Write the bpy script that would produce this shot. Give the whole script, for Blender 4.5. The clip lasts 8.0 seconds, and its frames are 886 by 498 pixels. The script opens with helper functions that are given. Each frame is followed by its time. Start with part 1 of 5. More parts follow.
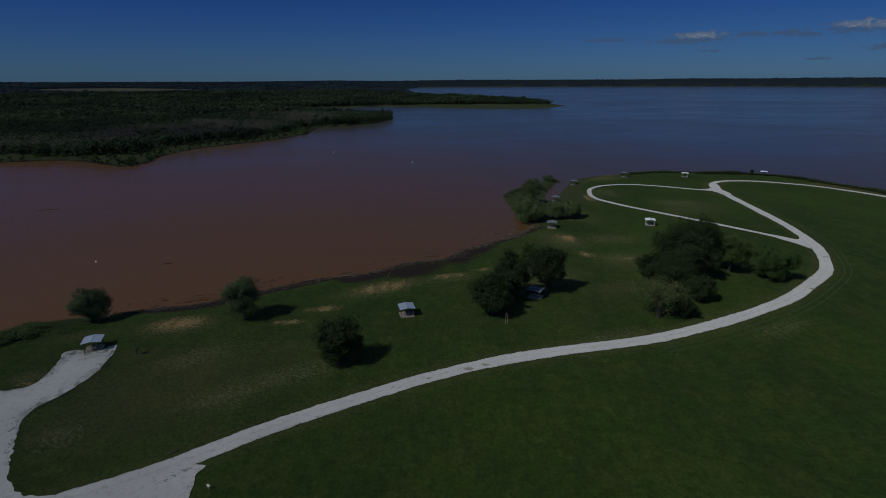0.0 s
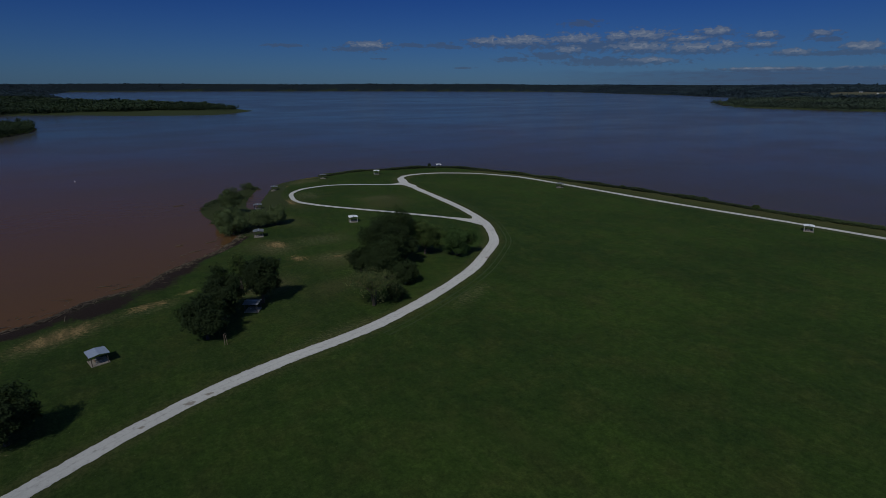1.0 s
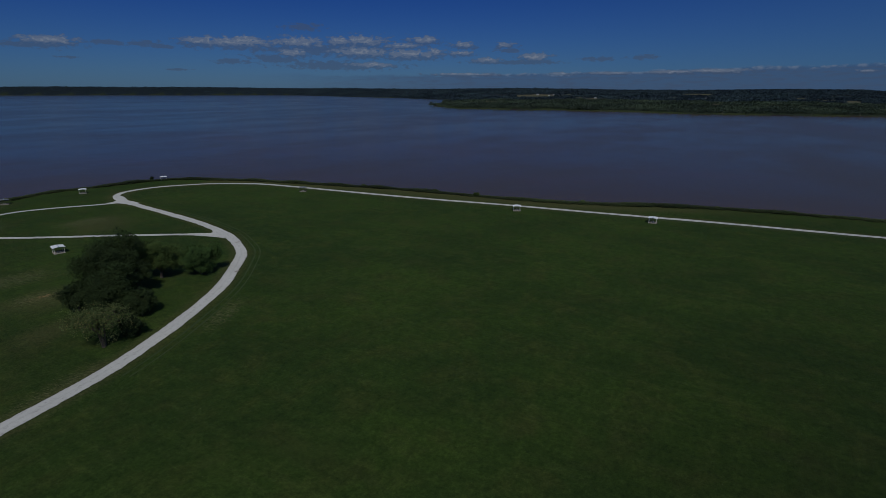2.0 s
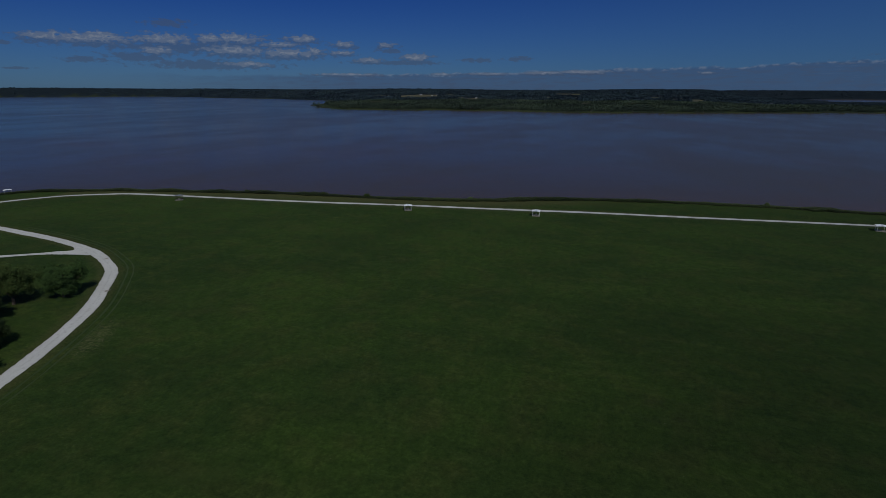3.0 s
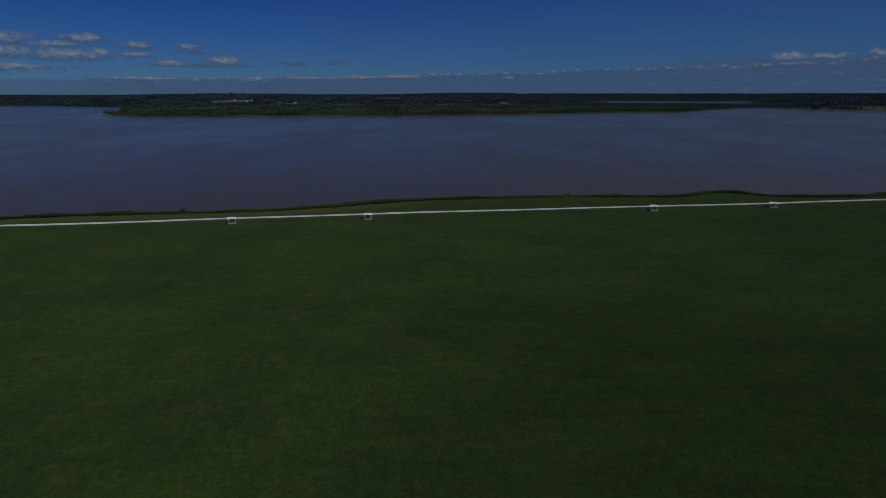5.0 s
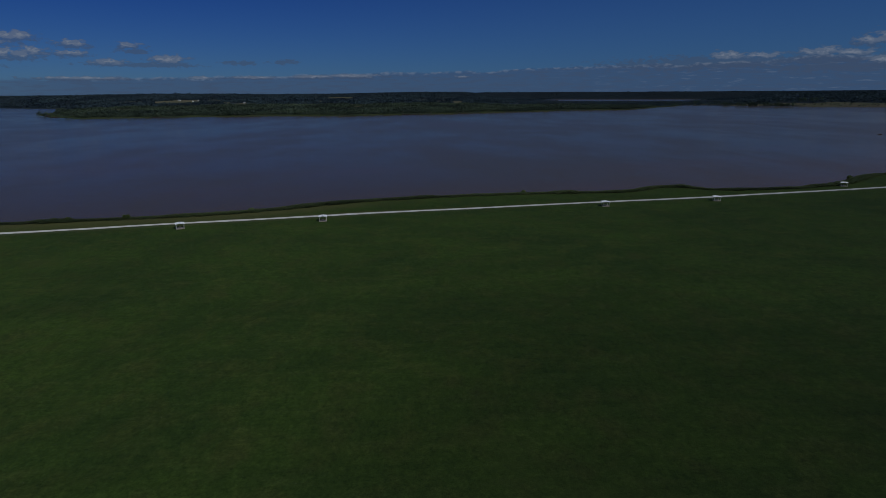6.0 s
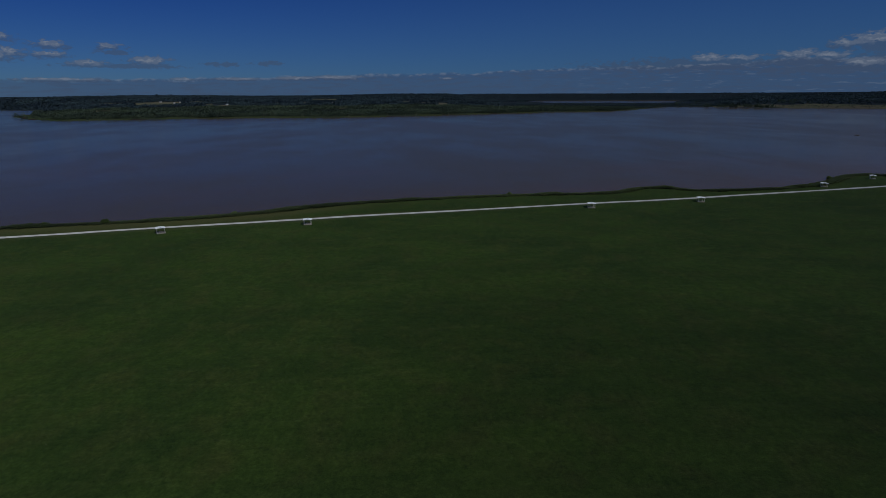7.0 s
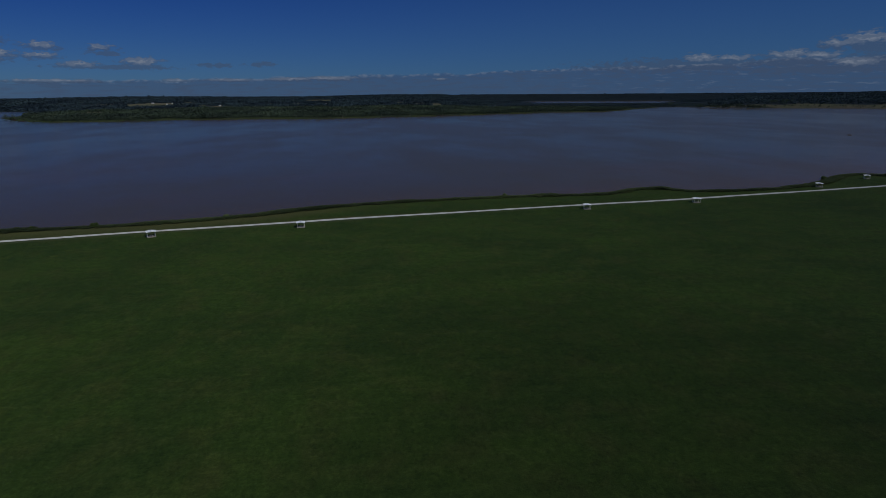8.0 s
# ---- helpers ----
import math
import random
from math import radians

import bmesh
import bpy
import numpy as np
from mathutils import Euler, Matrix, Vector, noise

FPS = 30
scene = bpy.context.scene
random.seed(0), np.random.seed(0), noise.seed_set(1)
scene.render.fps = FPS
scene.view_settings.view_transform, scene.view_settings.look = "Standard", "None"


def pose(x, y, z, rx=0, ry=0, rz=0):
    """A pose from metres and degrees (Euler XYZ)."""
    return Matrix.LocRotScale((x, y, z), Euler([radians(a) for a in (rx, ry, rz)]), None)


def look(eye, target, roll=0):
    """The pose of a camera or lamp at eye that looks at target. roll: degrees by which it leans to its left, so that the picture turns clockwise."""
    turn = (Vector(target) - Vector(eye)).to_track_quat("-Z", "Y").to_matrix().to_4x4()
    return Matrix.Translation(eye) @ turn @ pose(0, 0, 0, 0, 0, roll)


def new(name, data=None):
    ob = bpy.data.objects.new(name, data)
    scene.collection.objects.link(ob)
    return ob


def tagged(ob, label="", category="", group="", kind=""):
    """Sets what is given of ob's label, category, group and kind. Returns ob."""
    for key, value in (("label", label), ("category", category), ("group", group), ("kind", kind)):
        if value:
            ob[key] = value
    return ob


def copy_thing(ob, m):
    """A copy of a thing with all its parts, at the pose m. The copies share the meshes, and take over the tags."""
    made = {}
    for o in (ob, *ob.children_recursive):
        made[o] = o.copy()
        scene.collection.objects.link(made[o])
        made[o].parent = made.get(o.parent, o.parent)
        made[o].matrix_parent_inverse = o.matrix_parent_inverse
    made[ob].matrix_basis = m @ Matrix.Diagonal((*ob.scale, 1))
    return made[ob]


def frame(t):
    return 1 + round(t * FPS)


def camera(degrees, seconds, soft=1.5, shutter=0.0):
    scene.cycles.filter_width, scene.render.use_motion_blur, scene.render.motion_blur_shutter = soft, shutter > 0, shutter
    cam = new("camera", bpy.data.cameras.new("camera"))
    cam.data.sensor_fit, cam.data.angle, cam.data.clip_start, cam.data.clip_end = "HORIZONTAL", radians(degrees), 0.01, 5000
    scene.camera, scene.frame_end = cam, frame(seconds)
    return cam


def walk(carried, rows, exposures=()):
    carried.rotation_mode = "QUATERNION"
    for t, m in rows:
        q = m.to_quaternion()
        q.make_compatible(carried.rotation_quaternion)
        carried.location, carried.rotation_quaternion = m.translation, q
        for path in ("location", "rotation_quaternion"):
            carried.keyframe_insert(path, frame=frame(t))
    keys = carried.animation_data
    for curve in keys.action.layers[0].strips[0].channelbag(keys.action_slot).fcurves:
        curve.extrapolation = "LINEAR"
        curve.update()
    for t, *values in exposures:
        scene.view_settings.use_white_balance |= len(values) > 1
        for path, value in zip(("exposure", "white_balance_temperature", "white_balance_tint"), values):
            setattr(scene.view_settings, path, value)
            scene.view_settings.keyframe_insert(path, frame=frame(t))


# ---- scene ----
# brightness and colours that set the look
EXPOSURE = -1.6
SUN_POWER, SKY_STRENGTH = 4.45, 0.08
SKY_TINT, SKY_HIGH = (0.223, 0.488, 1.10, 1.0), (0.475, 0.68, 0.96, 1.0)
SKY_OVER = (1.95, 2.0, 2.0, 1.0)
CLOUD_VEIL = (1.4, 3.8, 8.0, 1.0)
CLOUD_BANK, CLOUD_BASE, CLOUD_TOP = (1.35, 2.35, 5.0, 1.0), (1.7, 2.6, 4.6, 1.0), (5.8, 7.0, 9.2, 1.0)
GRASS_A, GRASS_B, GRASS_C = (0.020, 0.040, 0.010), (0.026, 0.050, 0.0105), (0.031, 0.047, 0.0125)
GRASS_D, GRASS_E = (0.040, 0.060, 0.018), (0.018, 0.035, 0.010)
WATER_SILT, WATER_FAR = (0.124, 0.063, 0.025), (0.080, 0.061, 0.032)
WATER_NORTH = (0.066, 0.078, 0.078)

cam = camera(78.93, 8.0, soft=0.75)
PATH = [
    (0, pose(-0.00, 0.00, 56.25, 72.536, 0.303, -0.095)),
    (0.5, pose(-0.14, -0.19, 56.23, 72.708, 0.127, -15.859)),
    (1, pose(-0.29, -0.34, 56.22, 72.940, -0.125, -31.433)),
    (1.5, pose(-0.57, -0.45, 56.22, 73.178, -0.194, -45.686)),
    (2, pose(-0.97, -0.49, 56.22, 73.361, -0.256, -58.563)),
    (2.2, pose(-1.12, -0.50, 56.23, 73.354, -0.247, -61.524)),
    (3.3, pose(-1.75, -0.44, 56.37, 73.565, -0.103, -73.634)),
    (3.5, pose(-1.84, -0.43, 56.39, 73.657, -0.038, -75.898)),
    (4, pose(-2.04, -0.40, 56.45, 73.752, -0.012, -80.996)),
    (4.5, pose(-2.16, -0.42, 56.49, 73.815, 0.042, -85.133)),
    (5, pose(-2.19, -0.49, 56.53, 73.876, 0.098, -88.647)),
    (5.2, pose(-2.17, -0.51, 56.55, 73.840, 0.126, -89.994)),
    (6.3, pose(-1.42, -0.44, 56.64, 73.840, 0.322, -94.044)),
    (6.5, pose(-1.06, -0.42, 56.66, 73.912, 0.268, -94.329)),
    (7, pose(-0.01, -0.36, 56.73, 73.920, 0.317, -94.990)),
    (7.5, pose(1.30, -0.32, 56.80, 73.945, 0.369, -95.355)),
    (8, pose(2.73, -0.31, 56.87, 73.976, 0.419, -95.626)),
]
walk(cam, PATH, exposures=[(0.0, EXPOSURE), (8.0, EXPOSURE)])

# ---- world, sun ----
SUN_AZ, SUN_EL = 231.0, 46.0          # clockwise from +y, degrees
WATER_Z = -1.8
REACH = 4880.0                        # the place ends here, behind the last hills


def node(tree, kind, inputs=(), **settings):
    n = tree.nodes.new(kind)
    if "operation" in settings:
        n.operation = settings.pop("operation")
    if "blend_type" in settings:
        n.data_type, n.blend_type = "RGBA", settings.pop("blend_type")
    if "sky_type" in settings:
        n.sky_type = settings["sky_type"]
    if "attribute_name" in settings:
        n.attribute_name = settings["attribute_name"]
    for key, value in dict(inputs).items():
        if isinstance(value, bpy.types.NodeSocket):
            tree.links.new(value, n.inputs[key])
        else:
            n.inputs[key].default_value = value
    return n


def make_world():
    world = bpy.data.worlds.new("sky")
    scene.world = world
    world.use_nodes = True
    tree = world.node_tree
    tree.nodes.clear()

    def m(op, a, b=0.0, c=0.0, clamp=False):
        n = node(tree, "ShaderNodeMath", {0: a, 1: b, 2: c}, operation=op)
        n.use_clamp = clamp
        return n.outputs[0]

    def ramp(value, lo, hi, out_lo=0.0, out_hi=1.0, smooth=True):
        n = node(tree, "ShaderNodeMapRange", {0: value, 1: lo, 2: hi, 3: out_lo, 4: out_hi})
        n.interpolation_type = "SMOOTHSTEP" if smooth else "LINEAR"
        return n.outputs[0]

    def mix(f, a, b):
        return node(tree, "ShaderNodeMix", {0: f, 6: a, 7: b}, blend_type="MIX").outputs[2]

    sky = node(tree, "ShaderNodeTexSky", sky_type="NISHITA")
    sky.sun_disc, sky.sun_elevation, sky.sun_rotation = False, radians(SUN_EL), radians(SUN_AZ)
    sky.altitude, sky.air_density, sky.dust_density, sky.ozone_density = 200, 1.0, 0.15, 3.0
    tinted = node(tree, "ShaderNodeMix", {0: 1.0, 6: sky.outputs[0], 7: SKY_TINT}, blend_type="MULTIPLY").outputs[2]

    way = node(tree, "ShaderNodeTexCoord").outputs["Generated"]
    xyz = node(tree, "ShaderNodeSeparateXYZ", {0: way})
    az = m("MULTIPLY", m("ARCTAN2", xyz.outputs[0], xyz.outputs[1]), 57.2958)
    el = m("MULTIPLY", m("ARCSINE", xyz.outputs[2]), 57.2958)
    spot = node(tree, "ShaderNodeCombineXYZ", {0: az, 1: el, 2: 0.0}).outputs[0]
    # deeper blue upward, paler toward the horizon
    tinted = node(tree, "ShaderNodeMix", {0: ramp(el, 0.0, 12.0), 6: tinted, 7: node(
        tree, "ShaderNodeMix", {0: 1.0, 6: tinted, 7: SKY_HIGH}, blend_type="MULTIPLY").outputs[2]}, blend_type="MIX").outputs[2]
    # above the part in view the sky turns paler
    tinted = node(tree, "ShaderNodeMix", {0: ramp(el, 12.0, 34.0), 6: tinted, 7: node(
        tree, "ShaderNodeMix", {0: 1.0, 6: sky.outputs[0], 7: SKY_OVER}, blend_type="MULTIPLY").outputs[2]}, blend_type="MIX").outputs[2]
    squeezed = node(tree, "ShaderNodeVectorMath", {0: spot, 1: (1.0, 2.0, 1.0)}, operation="MULTIPLY").outputs[0]
    puff = node(tree, "ShaderNodeTexNoise", {"Vector": squeezed, "Scale": 1.5, "Detail": 5.0, "Roughness": 0.52}).outputs[0]
    rag = node(tree, "ShaderNodeTexNoise", {"Vector": squeezed, "Scale": 0.28, "Detail": 4.0, "Roughness": 0.6}).outputs[0]

    near_body, near_top = None, None

    def cloud(a, e, w, h, bright=True):
        nonlocal near_body, near_top
        for top in ((False, True) if bright else (False,)):
            ww, hh, ee = (w * 0.95, h * 0.9, e + h * 0.4) if top else (w * 1.12, h * 1.2, e - h * 0.25)
            q = node(tree, "ShaderNodeVectorMath", {0: spot, 1: (1 / ww, 1 / hh, 0), 2: (-a / ww, -ee / hh, 0)}, operation="MULTIPLY_ADD").outputs[0]
            d = node(tree, "ShaderNodeVectorMath", {0: q}, operation="LENGTH").outputs["Value"]
            if top:
                near_top = d if near_top is None else m("MINIMUM", near_top, d)
            else:
                near_body = d if near_body is None else m("MINIMUM", near_body, d)

    # cumulus: bearing, height above the horizon, half width, half height (degrees), 1 where the top is sunlit
    west_row = [(16.0, 3.54, 1.29, 0.10, 0), (24.1, 3.62, 1.6, 0.32, 1), (22.5, 3.3, 1.7, 0.15, 0), (25.2, 2.41, 0.6, 0.07, 0), (28.1, 3.7, 1.1, 0.14, 0), (31.0, 3.73, 1.0, 0.17, 0),
                (32.5, 3.48, 0.75, 0.11, 0), (35.6, 4.04, 1.3, 0.31, 1), (33.5, 1.55, 0.66, 0.06, 0)]
    heap = [(38.8, 3.99, 2.94, 0.35, 1), (39.5, 4.36, 1.11, 0.20, 1), (38.2, 2.38, 1.01, 0.15, 0), (44.9, 5.61, 1.17, 0.20, 0), (44.5, 4.14, 2.03, 0.41, 1), (48.3, 4.32, 1.09, 0.36, 1),
            (50.6, 4.36, 1.89, 0.41, 1), (47.7, 3.59, 6.1, 0.31, 0), (56.5, 4.53, 1.24, 0.31, 1), (43.9, 3.16, 1.07, 0.26, 1), (50.4, 3.31, 2.23, 0.32, 1), (54.5, 3.99, 1.4, 0.21, 1)]
    middle = [(55.2, 3.2, 2.55, 0.32, 1), (57.9, 3.43, 0.79, 0.26, 1), (42.3, 2.72, 1.58, 0.26, 0), (48.2, 2.18, 3.9, 0.26, 0), (51.5, 2.16, 1.69, 0.21, 1), (60.6, 4.13, 1.0, 0.22, 1),
              (60.3, 3.34, 1.0, 0.18, 1), (64.7, 4.13, 0.8, 0.2, 1), (65.1, 3.65, 0.9, 0.12, 0), (62.9, 2.7, 1.13, 0.21, 1), (67.6, 2.96, 1.21, 0.32, 1), (66.0, 2.54, 2.89, 0.13, 0)]
    low_row = [(73.9, 2.82, 1.05, 0.13, 0), (78.0, 2.92, 0.85, 0.13, 0), (60.6, 1.35, 2.57, 0.11, 1), (70.2, 1.42, 0.77, 0.11, 1), (75.0, 1.46, 1.67, 0.10, 1), (80.4, 1.54, 1.75, 0.13, 1),
               (84.4, 1.61, 2.0, 0.15, 1), (95.2, 1.49, 0.66, 0.11, 1)]
    east = [(118.6, 2.53, 5.98, 0.4, 0), (119.9, 2.99, 1.12, 0.29, 1), (122.6, 2.9, 1.16, 0.24, 1), (115.7, 2.46, 2.09, 0.20, 0), (112.3, 2.43, 1.35, 0.10, 0), (126.8, 3.07, 1.23, 0.32, 1),
            (129.1, 2.89, 1.17, 0.22, 1), (127.1, 2.56, 2.81, 0.32, 0), (132.2, 4.06, 1.77, 0.42, 1), (130.1, 3.8, 0.91, 0.26, 1), (132.5, 3.54, 1.28, 0.30, 0), (131.6, 2.25, 1.25, 0.26, 1),
            (129.6, 1.93, 4.45, 0.27, 0), (133.0, 2.67, 1.41, 0.34, 0), (137.5, 3.6, 3.2, 0.5, 1)]
    for row in west_row + heap + middle + low_row + east:
        cloud(*row)
    raised = node(tree, "ShaderNodeVectorMath", {0: squeezed, 1: (-0.15, 0.4, 0.0)}, operation="ADD").outputs[0]
    above = node(tree, "ShaderNodeTexNoise", {"Vector": raised, "Scale": 1.5, "Detail": 5.0, "Roughness": 0.52}).outputs[0]
    lit = ramp(m("SUBTRACT", puff, above), -0.08, 0.12)
    swell = m("MULTIPLY", m("SUBTRACT", puff, 0.5), 4.0)
    body = ramp(m("ADD", near_body, swell), 0.75, 1.7, 1.0, 0.0)
    top = m("MULTIPLY", ramp(m("ADD", near_top, swell), 0.4, 1.6, 1.0, 0.0), m("ADD", 0.45, m("MULTIPLY", lit, 0.55)))
    # low bank of cloud over the far shore
    crest = m("ADD", ramp(az, 58.0, 128.0, 1.3, 2.75, False), m("MULTIPLY", m("SUBTRACT", rag, 0.5), 1.1))
    depth = m("SUBTRACT", crest, el)
    bank = m("MULTIPLY", ramp(depth, -0.05, 0.22), ramp(az, 36.0, 64.0))
    rim = m("MULTIPLY", m("MULTIPLY", ramp(depth, -0.05, 0.08), ramp(depth, 0.10, 0.34, 1.0, 0.0)), ramp(puff, 0.42, 0.66))
    rim = m("MULTIPLY", rim, ramp(az, 58.0, 64.0))
    layered = node(tree, "ShaderNodeVectorMath", {0: spot, 1: (1.0, 7.0, 1.0)}, operation="MULTIPLY").outputs[0]
    layer = node(tree, "ShaderNodeTexNoise", {"Vector": layered, "Scale": 0.5, "Detail": 6.0, "Roughness": 0.62}).outputs[0]
    streaks = m("MULTIPLY", bank, ramp(layer, 0.46, 0.62))
    gleam = m("MULTIPLY", m("MULTIPLY", bank, ramp(layer, 0.44, 0.34)), ramp(az, 95.0, 125.0))

    veil = m("MULTIPLY", ramp(az, 52.0, 122.0), ramp(el, 22.0, 1.0))
    tinted = mix(m("MULTIPLY", veil, 0.4), tinted, CLOUD_VEIL)
    col = mix(m("MULTIPLY", bank, 0.6), tinted, CLOUD_BANK)
    col = mix(m("MULTIPLY", streaks, 0.45), col, CLOUD_BASE)
    col = mix(m("MULTIPLY", gleam, 0.2), col, CLOUD_TOP)
    col = mix(m("MULTIPLY", body, 0.6), col, CLOUD_BASE)
    col = mix(m("MULTIPLY", m("MULTIPLY", top, body), 0.85), col, CLOUD_TOP)
    col = mix(m("MULTIPLY", rim, 0.42), col, CLOUD_TOP)
    back = node(tree, "ShaderNodeBackground", {0: col, 1: SKY_STRENGTH})
    tree.links.new(back.outputs[0], node(tree, "ShaderNodeOutputWorld").inputs[0])


make_world()
sun_data = bpy.data.lights.new("sun", "SUN")
sun_data.energy, sun_data.angle, sun_data.color = SUN_POWER, radians(0.53), (1.0, 0.965, 0.89)
sun = new("sun", sun_data)
a, e = radians(SUN_AZ), radians(SUN_EL)
sun.matrix_world = look((math.sin(a) * math.cos(e) * 300, math.cos(a) * math.cos(e) * 300, math.sin(e) * 300), (0, 0, 0))


# ---- materials ----
def material(name, rough=0.9, metal=0.0, spec=0.3):
    mat = bpy.data.materials.new(name)
    mat.use_nodes = True
    tree = mat.node_tree
    b = tree.nodes["Principled BSDF"]
    b.inputs["Roughness"].default_value, b.inputs["Metallic"].default_value = rough, metal
    b.inputs["Specular IOR Level"].default_value = spec
    b.inputs["Diffuse Roughness"].default_value = 1.0 if rough > 0.65 else 0.0
    return mat, tree, b


def place_of(tree):
    return node(tree, "ShaderNodeNewGeometry").outputs["Position"]


def speck(tree, scale, detail=4.0, rough=0.6, where=None, stretch=None):
    where = where or place_of(tree)
    if stretch:
        where = node(tree, "ShaderNodeVectorMath", {0: where, 1: stretch}, operation="MULTIPLY").outputs[0]
    return node(tree, "ShaderNodeTexNoise", {"Vector": where, "Scale": scale, "Detail": detail, "Roughness": rough}).outputs[0]


def span(tree, value, lo, hi, a=0.0, b=1.0):
    n = node(tree, "ShaderNodeMapRange", {0: value, 1: lo, 2: hi, 3: a, 4: b})
    n.interpolation_type = "SMOOTHSTEP"
    return n.outputs[0]


def calc(tree, op, a, b=0.0):
    return node(tree, "ShaderNodeMath", {0: a, 1: b}, operation=op).outputs[0]


def blend(tree, f, a, b, how="MIX"):
    return node(tree, "ShaderNodeMix", {0: f, 6: a, 7: b}, blend_type=how).outputs[2]


def rgb(r, g, b):
    return (r, g, b, 1.0)


def bump(tree, bsdf, height, strength, distance):
    n = node(tree, "ShaderNodeBump", {"Height": height, "Strength": strength, "Distance": distance})
    tree.links.new(n.outputs[0], bsdf.inputs["Normal"])


def ground_material():
    mat, t, b = material("turf", 0.95, 0, 0.09)
    big, mid, small, fine = speck(t, 0.018, 3), speck(t, 0.11, 4), speck(t, 0.7, 4), speck(t, 4.5, 3, 0.7)
    rows = speck(t, 0.35, 3, 0.6, None, (1.0, 0.22, 1.0))
    c = blend(t, span(t, big, 0.35, 0.65), rgb(*GRASS_A), rgb(*GRASS_B))
    c = blend(t, span(t, mid, 0.42, 0.72), c, rgb(*GRASS_C))
    c = blend(t, calc(t, "MULTIPLY", span(t, rows, 0.5, 0.75), 0.35), c, rgb(*GRASS_D))
    c = blend(t, calc(t, "MULTIPLY", span(t, small, 0.5, 0.8), 0.45), c, rgb(*GRASS_E))
    c = blend(t, 1.0, c, blend(t, span(t, speck(t, 0.42, 5, 0.75), 0.32, 0.68), rgb(0.80, 0.82, 0.83), rgb(1.22, 1.18, 1.14)), "MULTIPLY")
    c = blend(t, 1.0, c, blend(t, fine, rgb(0.50, 0.50, 0.5), rgb(1.52, 1.50, 1.46)), "MULTIPLY")
    tuft = speck(t, 1.5, 6, 0.8, None, (1.0, 0.85, 1.0))
    c = blend(t, 1.0, c, blend(t, span(t, tuft, 0.3, 0.7), rgb(0.70, 0.73, 0.72), rgb(1.34, 1.30, 1.25)), "MULTIPLY")
    # swaths left by the mower, along the shore and across it
    swath = speck(t, 0.8, 4, 0.65, None, (1.0, 0.09, 1.0))
    c = blend(t, 1.0, c, blend(t, span(t, swath, 0.34, 0.66), rgb(0.94, 0.95, 0.96), rgb(1.06, 1.05, 1.03)), "MULTIPLY")
    way = node(t, "ShaderNodeVectorRotate", {"Vector": place_of(t), "Angle": radians(38.0)}).outputs[0]
    cross = speck(t, 0.55, 5, 0.65, way, (0.12, 1.0, 1.0))
    c = blend(t, calc(t, "MULTIPLY", span(t, mid, 0.46, 0.62), 0.8), c, blend(t, 1.0, c, blend(t, span(t, cross, 0.34, 0.66), rgb(0.91, 0.92, 0.94), rgb(1.10, 1.08, 1.05)), "MULTIPLY"))
    blotch = speck(t, 0.055, 5, 0.7, None, (1.0, 0.5, 1.0))
    c = blend(t, 1.0, c, blend(t, span(t, blotch, 0.3, 0.7), rgb(0.87, 0.88, 0.92), rgb(1.14, 1.12, 1.05)), "MULTIPLY")
    # tiny seed heads and litter
    c = blend(t, calc(t, "MULTIPLY", span(t, speck(t, 3.1, 2, 0.5), 0.76, 0.79), 0.7), c, rgb(0.22, 0.21, 0.15))
    # yellower and browner blotches
    c = blend(t, calc(t, "MULTIPLY", span(t, speck(t, 0.045, 6, 0.68, None, (1.0, 0.55, 1.0)), 0.55, 0.72), 0.55), c, rgb(0.038, 0.056, 0.014))
    c = blend(t, calc(t, "MULTIPLY", span(t, speck(t, 0.052, 6, 0.7, None, (0.6, 0.9, 1.0)), 0.58, 0.76), 0.35), c, rgb(0.044, 0.044, 0.017))
    # bare straw and earth where the attribute says so, with ragged edges
    fleck = speck(t, 2.0, 8, 0.85, way, (0.4, 1.0, 1.0))

    def share(name, lo, hi, wobble, grain=None):
        v = node(t, "ShaderNodeAttribute", attribute_name=name).outputs["Fac"]
        return span(t, calc(t, "ADD", v, calc(t, "MULTIPLY", calc(t, "SUBTRACT", grain or small, 0.5), wobble)), lo, hi)
    straw = blend(t, fine, rgb(0.16, 0.104, 0.043), rgb(0.37, 0.265, 0.130))
    straw = blend(t, span(t, rows, 0.4, 0.62), straw, rgb(0.11, 0.088, 0.040))
    dry = blend(t, fine, rgb(0.055, 0.053, 0.023), rgb(0.113, 0.098, 0.046))
    # lawn painted darker where it would return less sunlight to the camera
    lawn_shade = span(t, node(t, "ShaderNodeAttribute", attribute_name="lawn_shade").outputs["Fac"], 0.0, 1.0)
    c = blend(t, lawn_shade, c, blend(t, 1.0, c, rgb(0.76, 0.76, 0.82), "MULTIPLY"))
    c = blend(t, calc(t, "MULTIPLY", share("dry", 0.08, 0.95, 1.2, tuft), 0.75), c, dry)
    c = blend(t, calc(t, "MULTIPLY", share("wear", 0.58, 1.0, 3.8, fleck), 0.7), c, rgb(0.130, 0.122, 0.064))
    bed = span(t, node(t, "ShaderNodeAttribute", attribute_name="straw").outputs["Fac"], 0.05, 0.45)
    c = blend(t, calc(t, "MULTIPLY", bed, share("straw", 0.30, 1.15, 5.0, fleck)), c, straw)
    c = blend(t, share("mud", 0.35, 0.65, 0.7), c, blend(t, fine, rgb(0.010, 0.008, 0.007), rgb(0.034, 0.024, 0.020)))
    # dark woodland floor, its blue raised a little to stand for haze
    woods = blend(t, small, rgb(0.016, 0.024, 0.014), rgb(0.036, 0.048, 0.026))
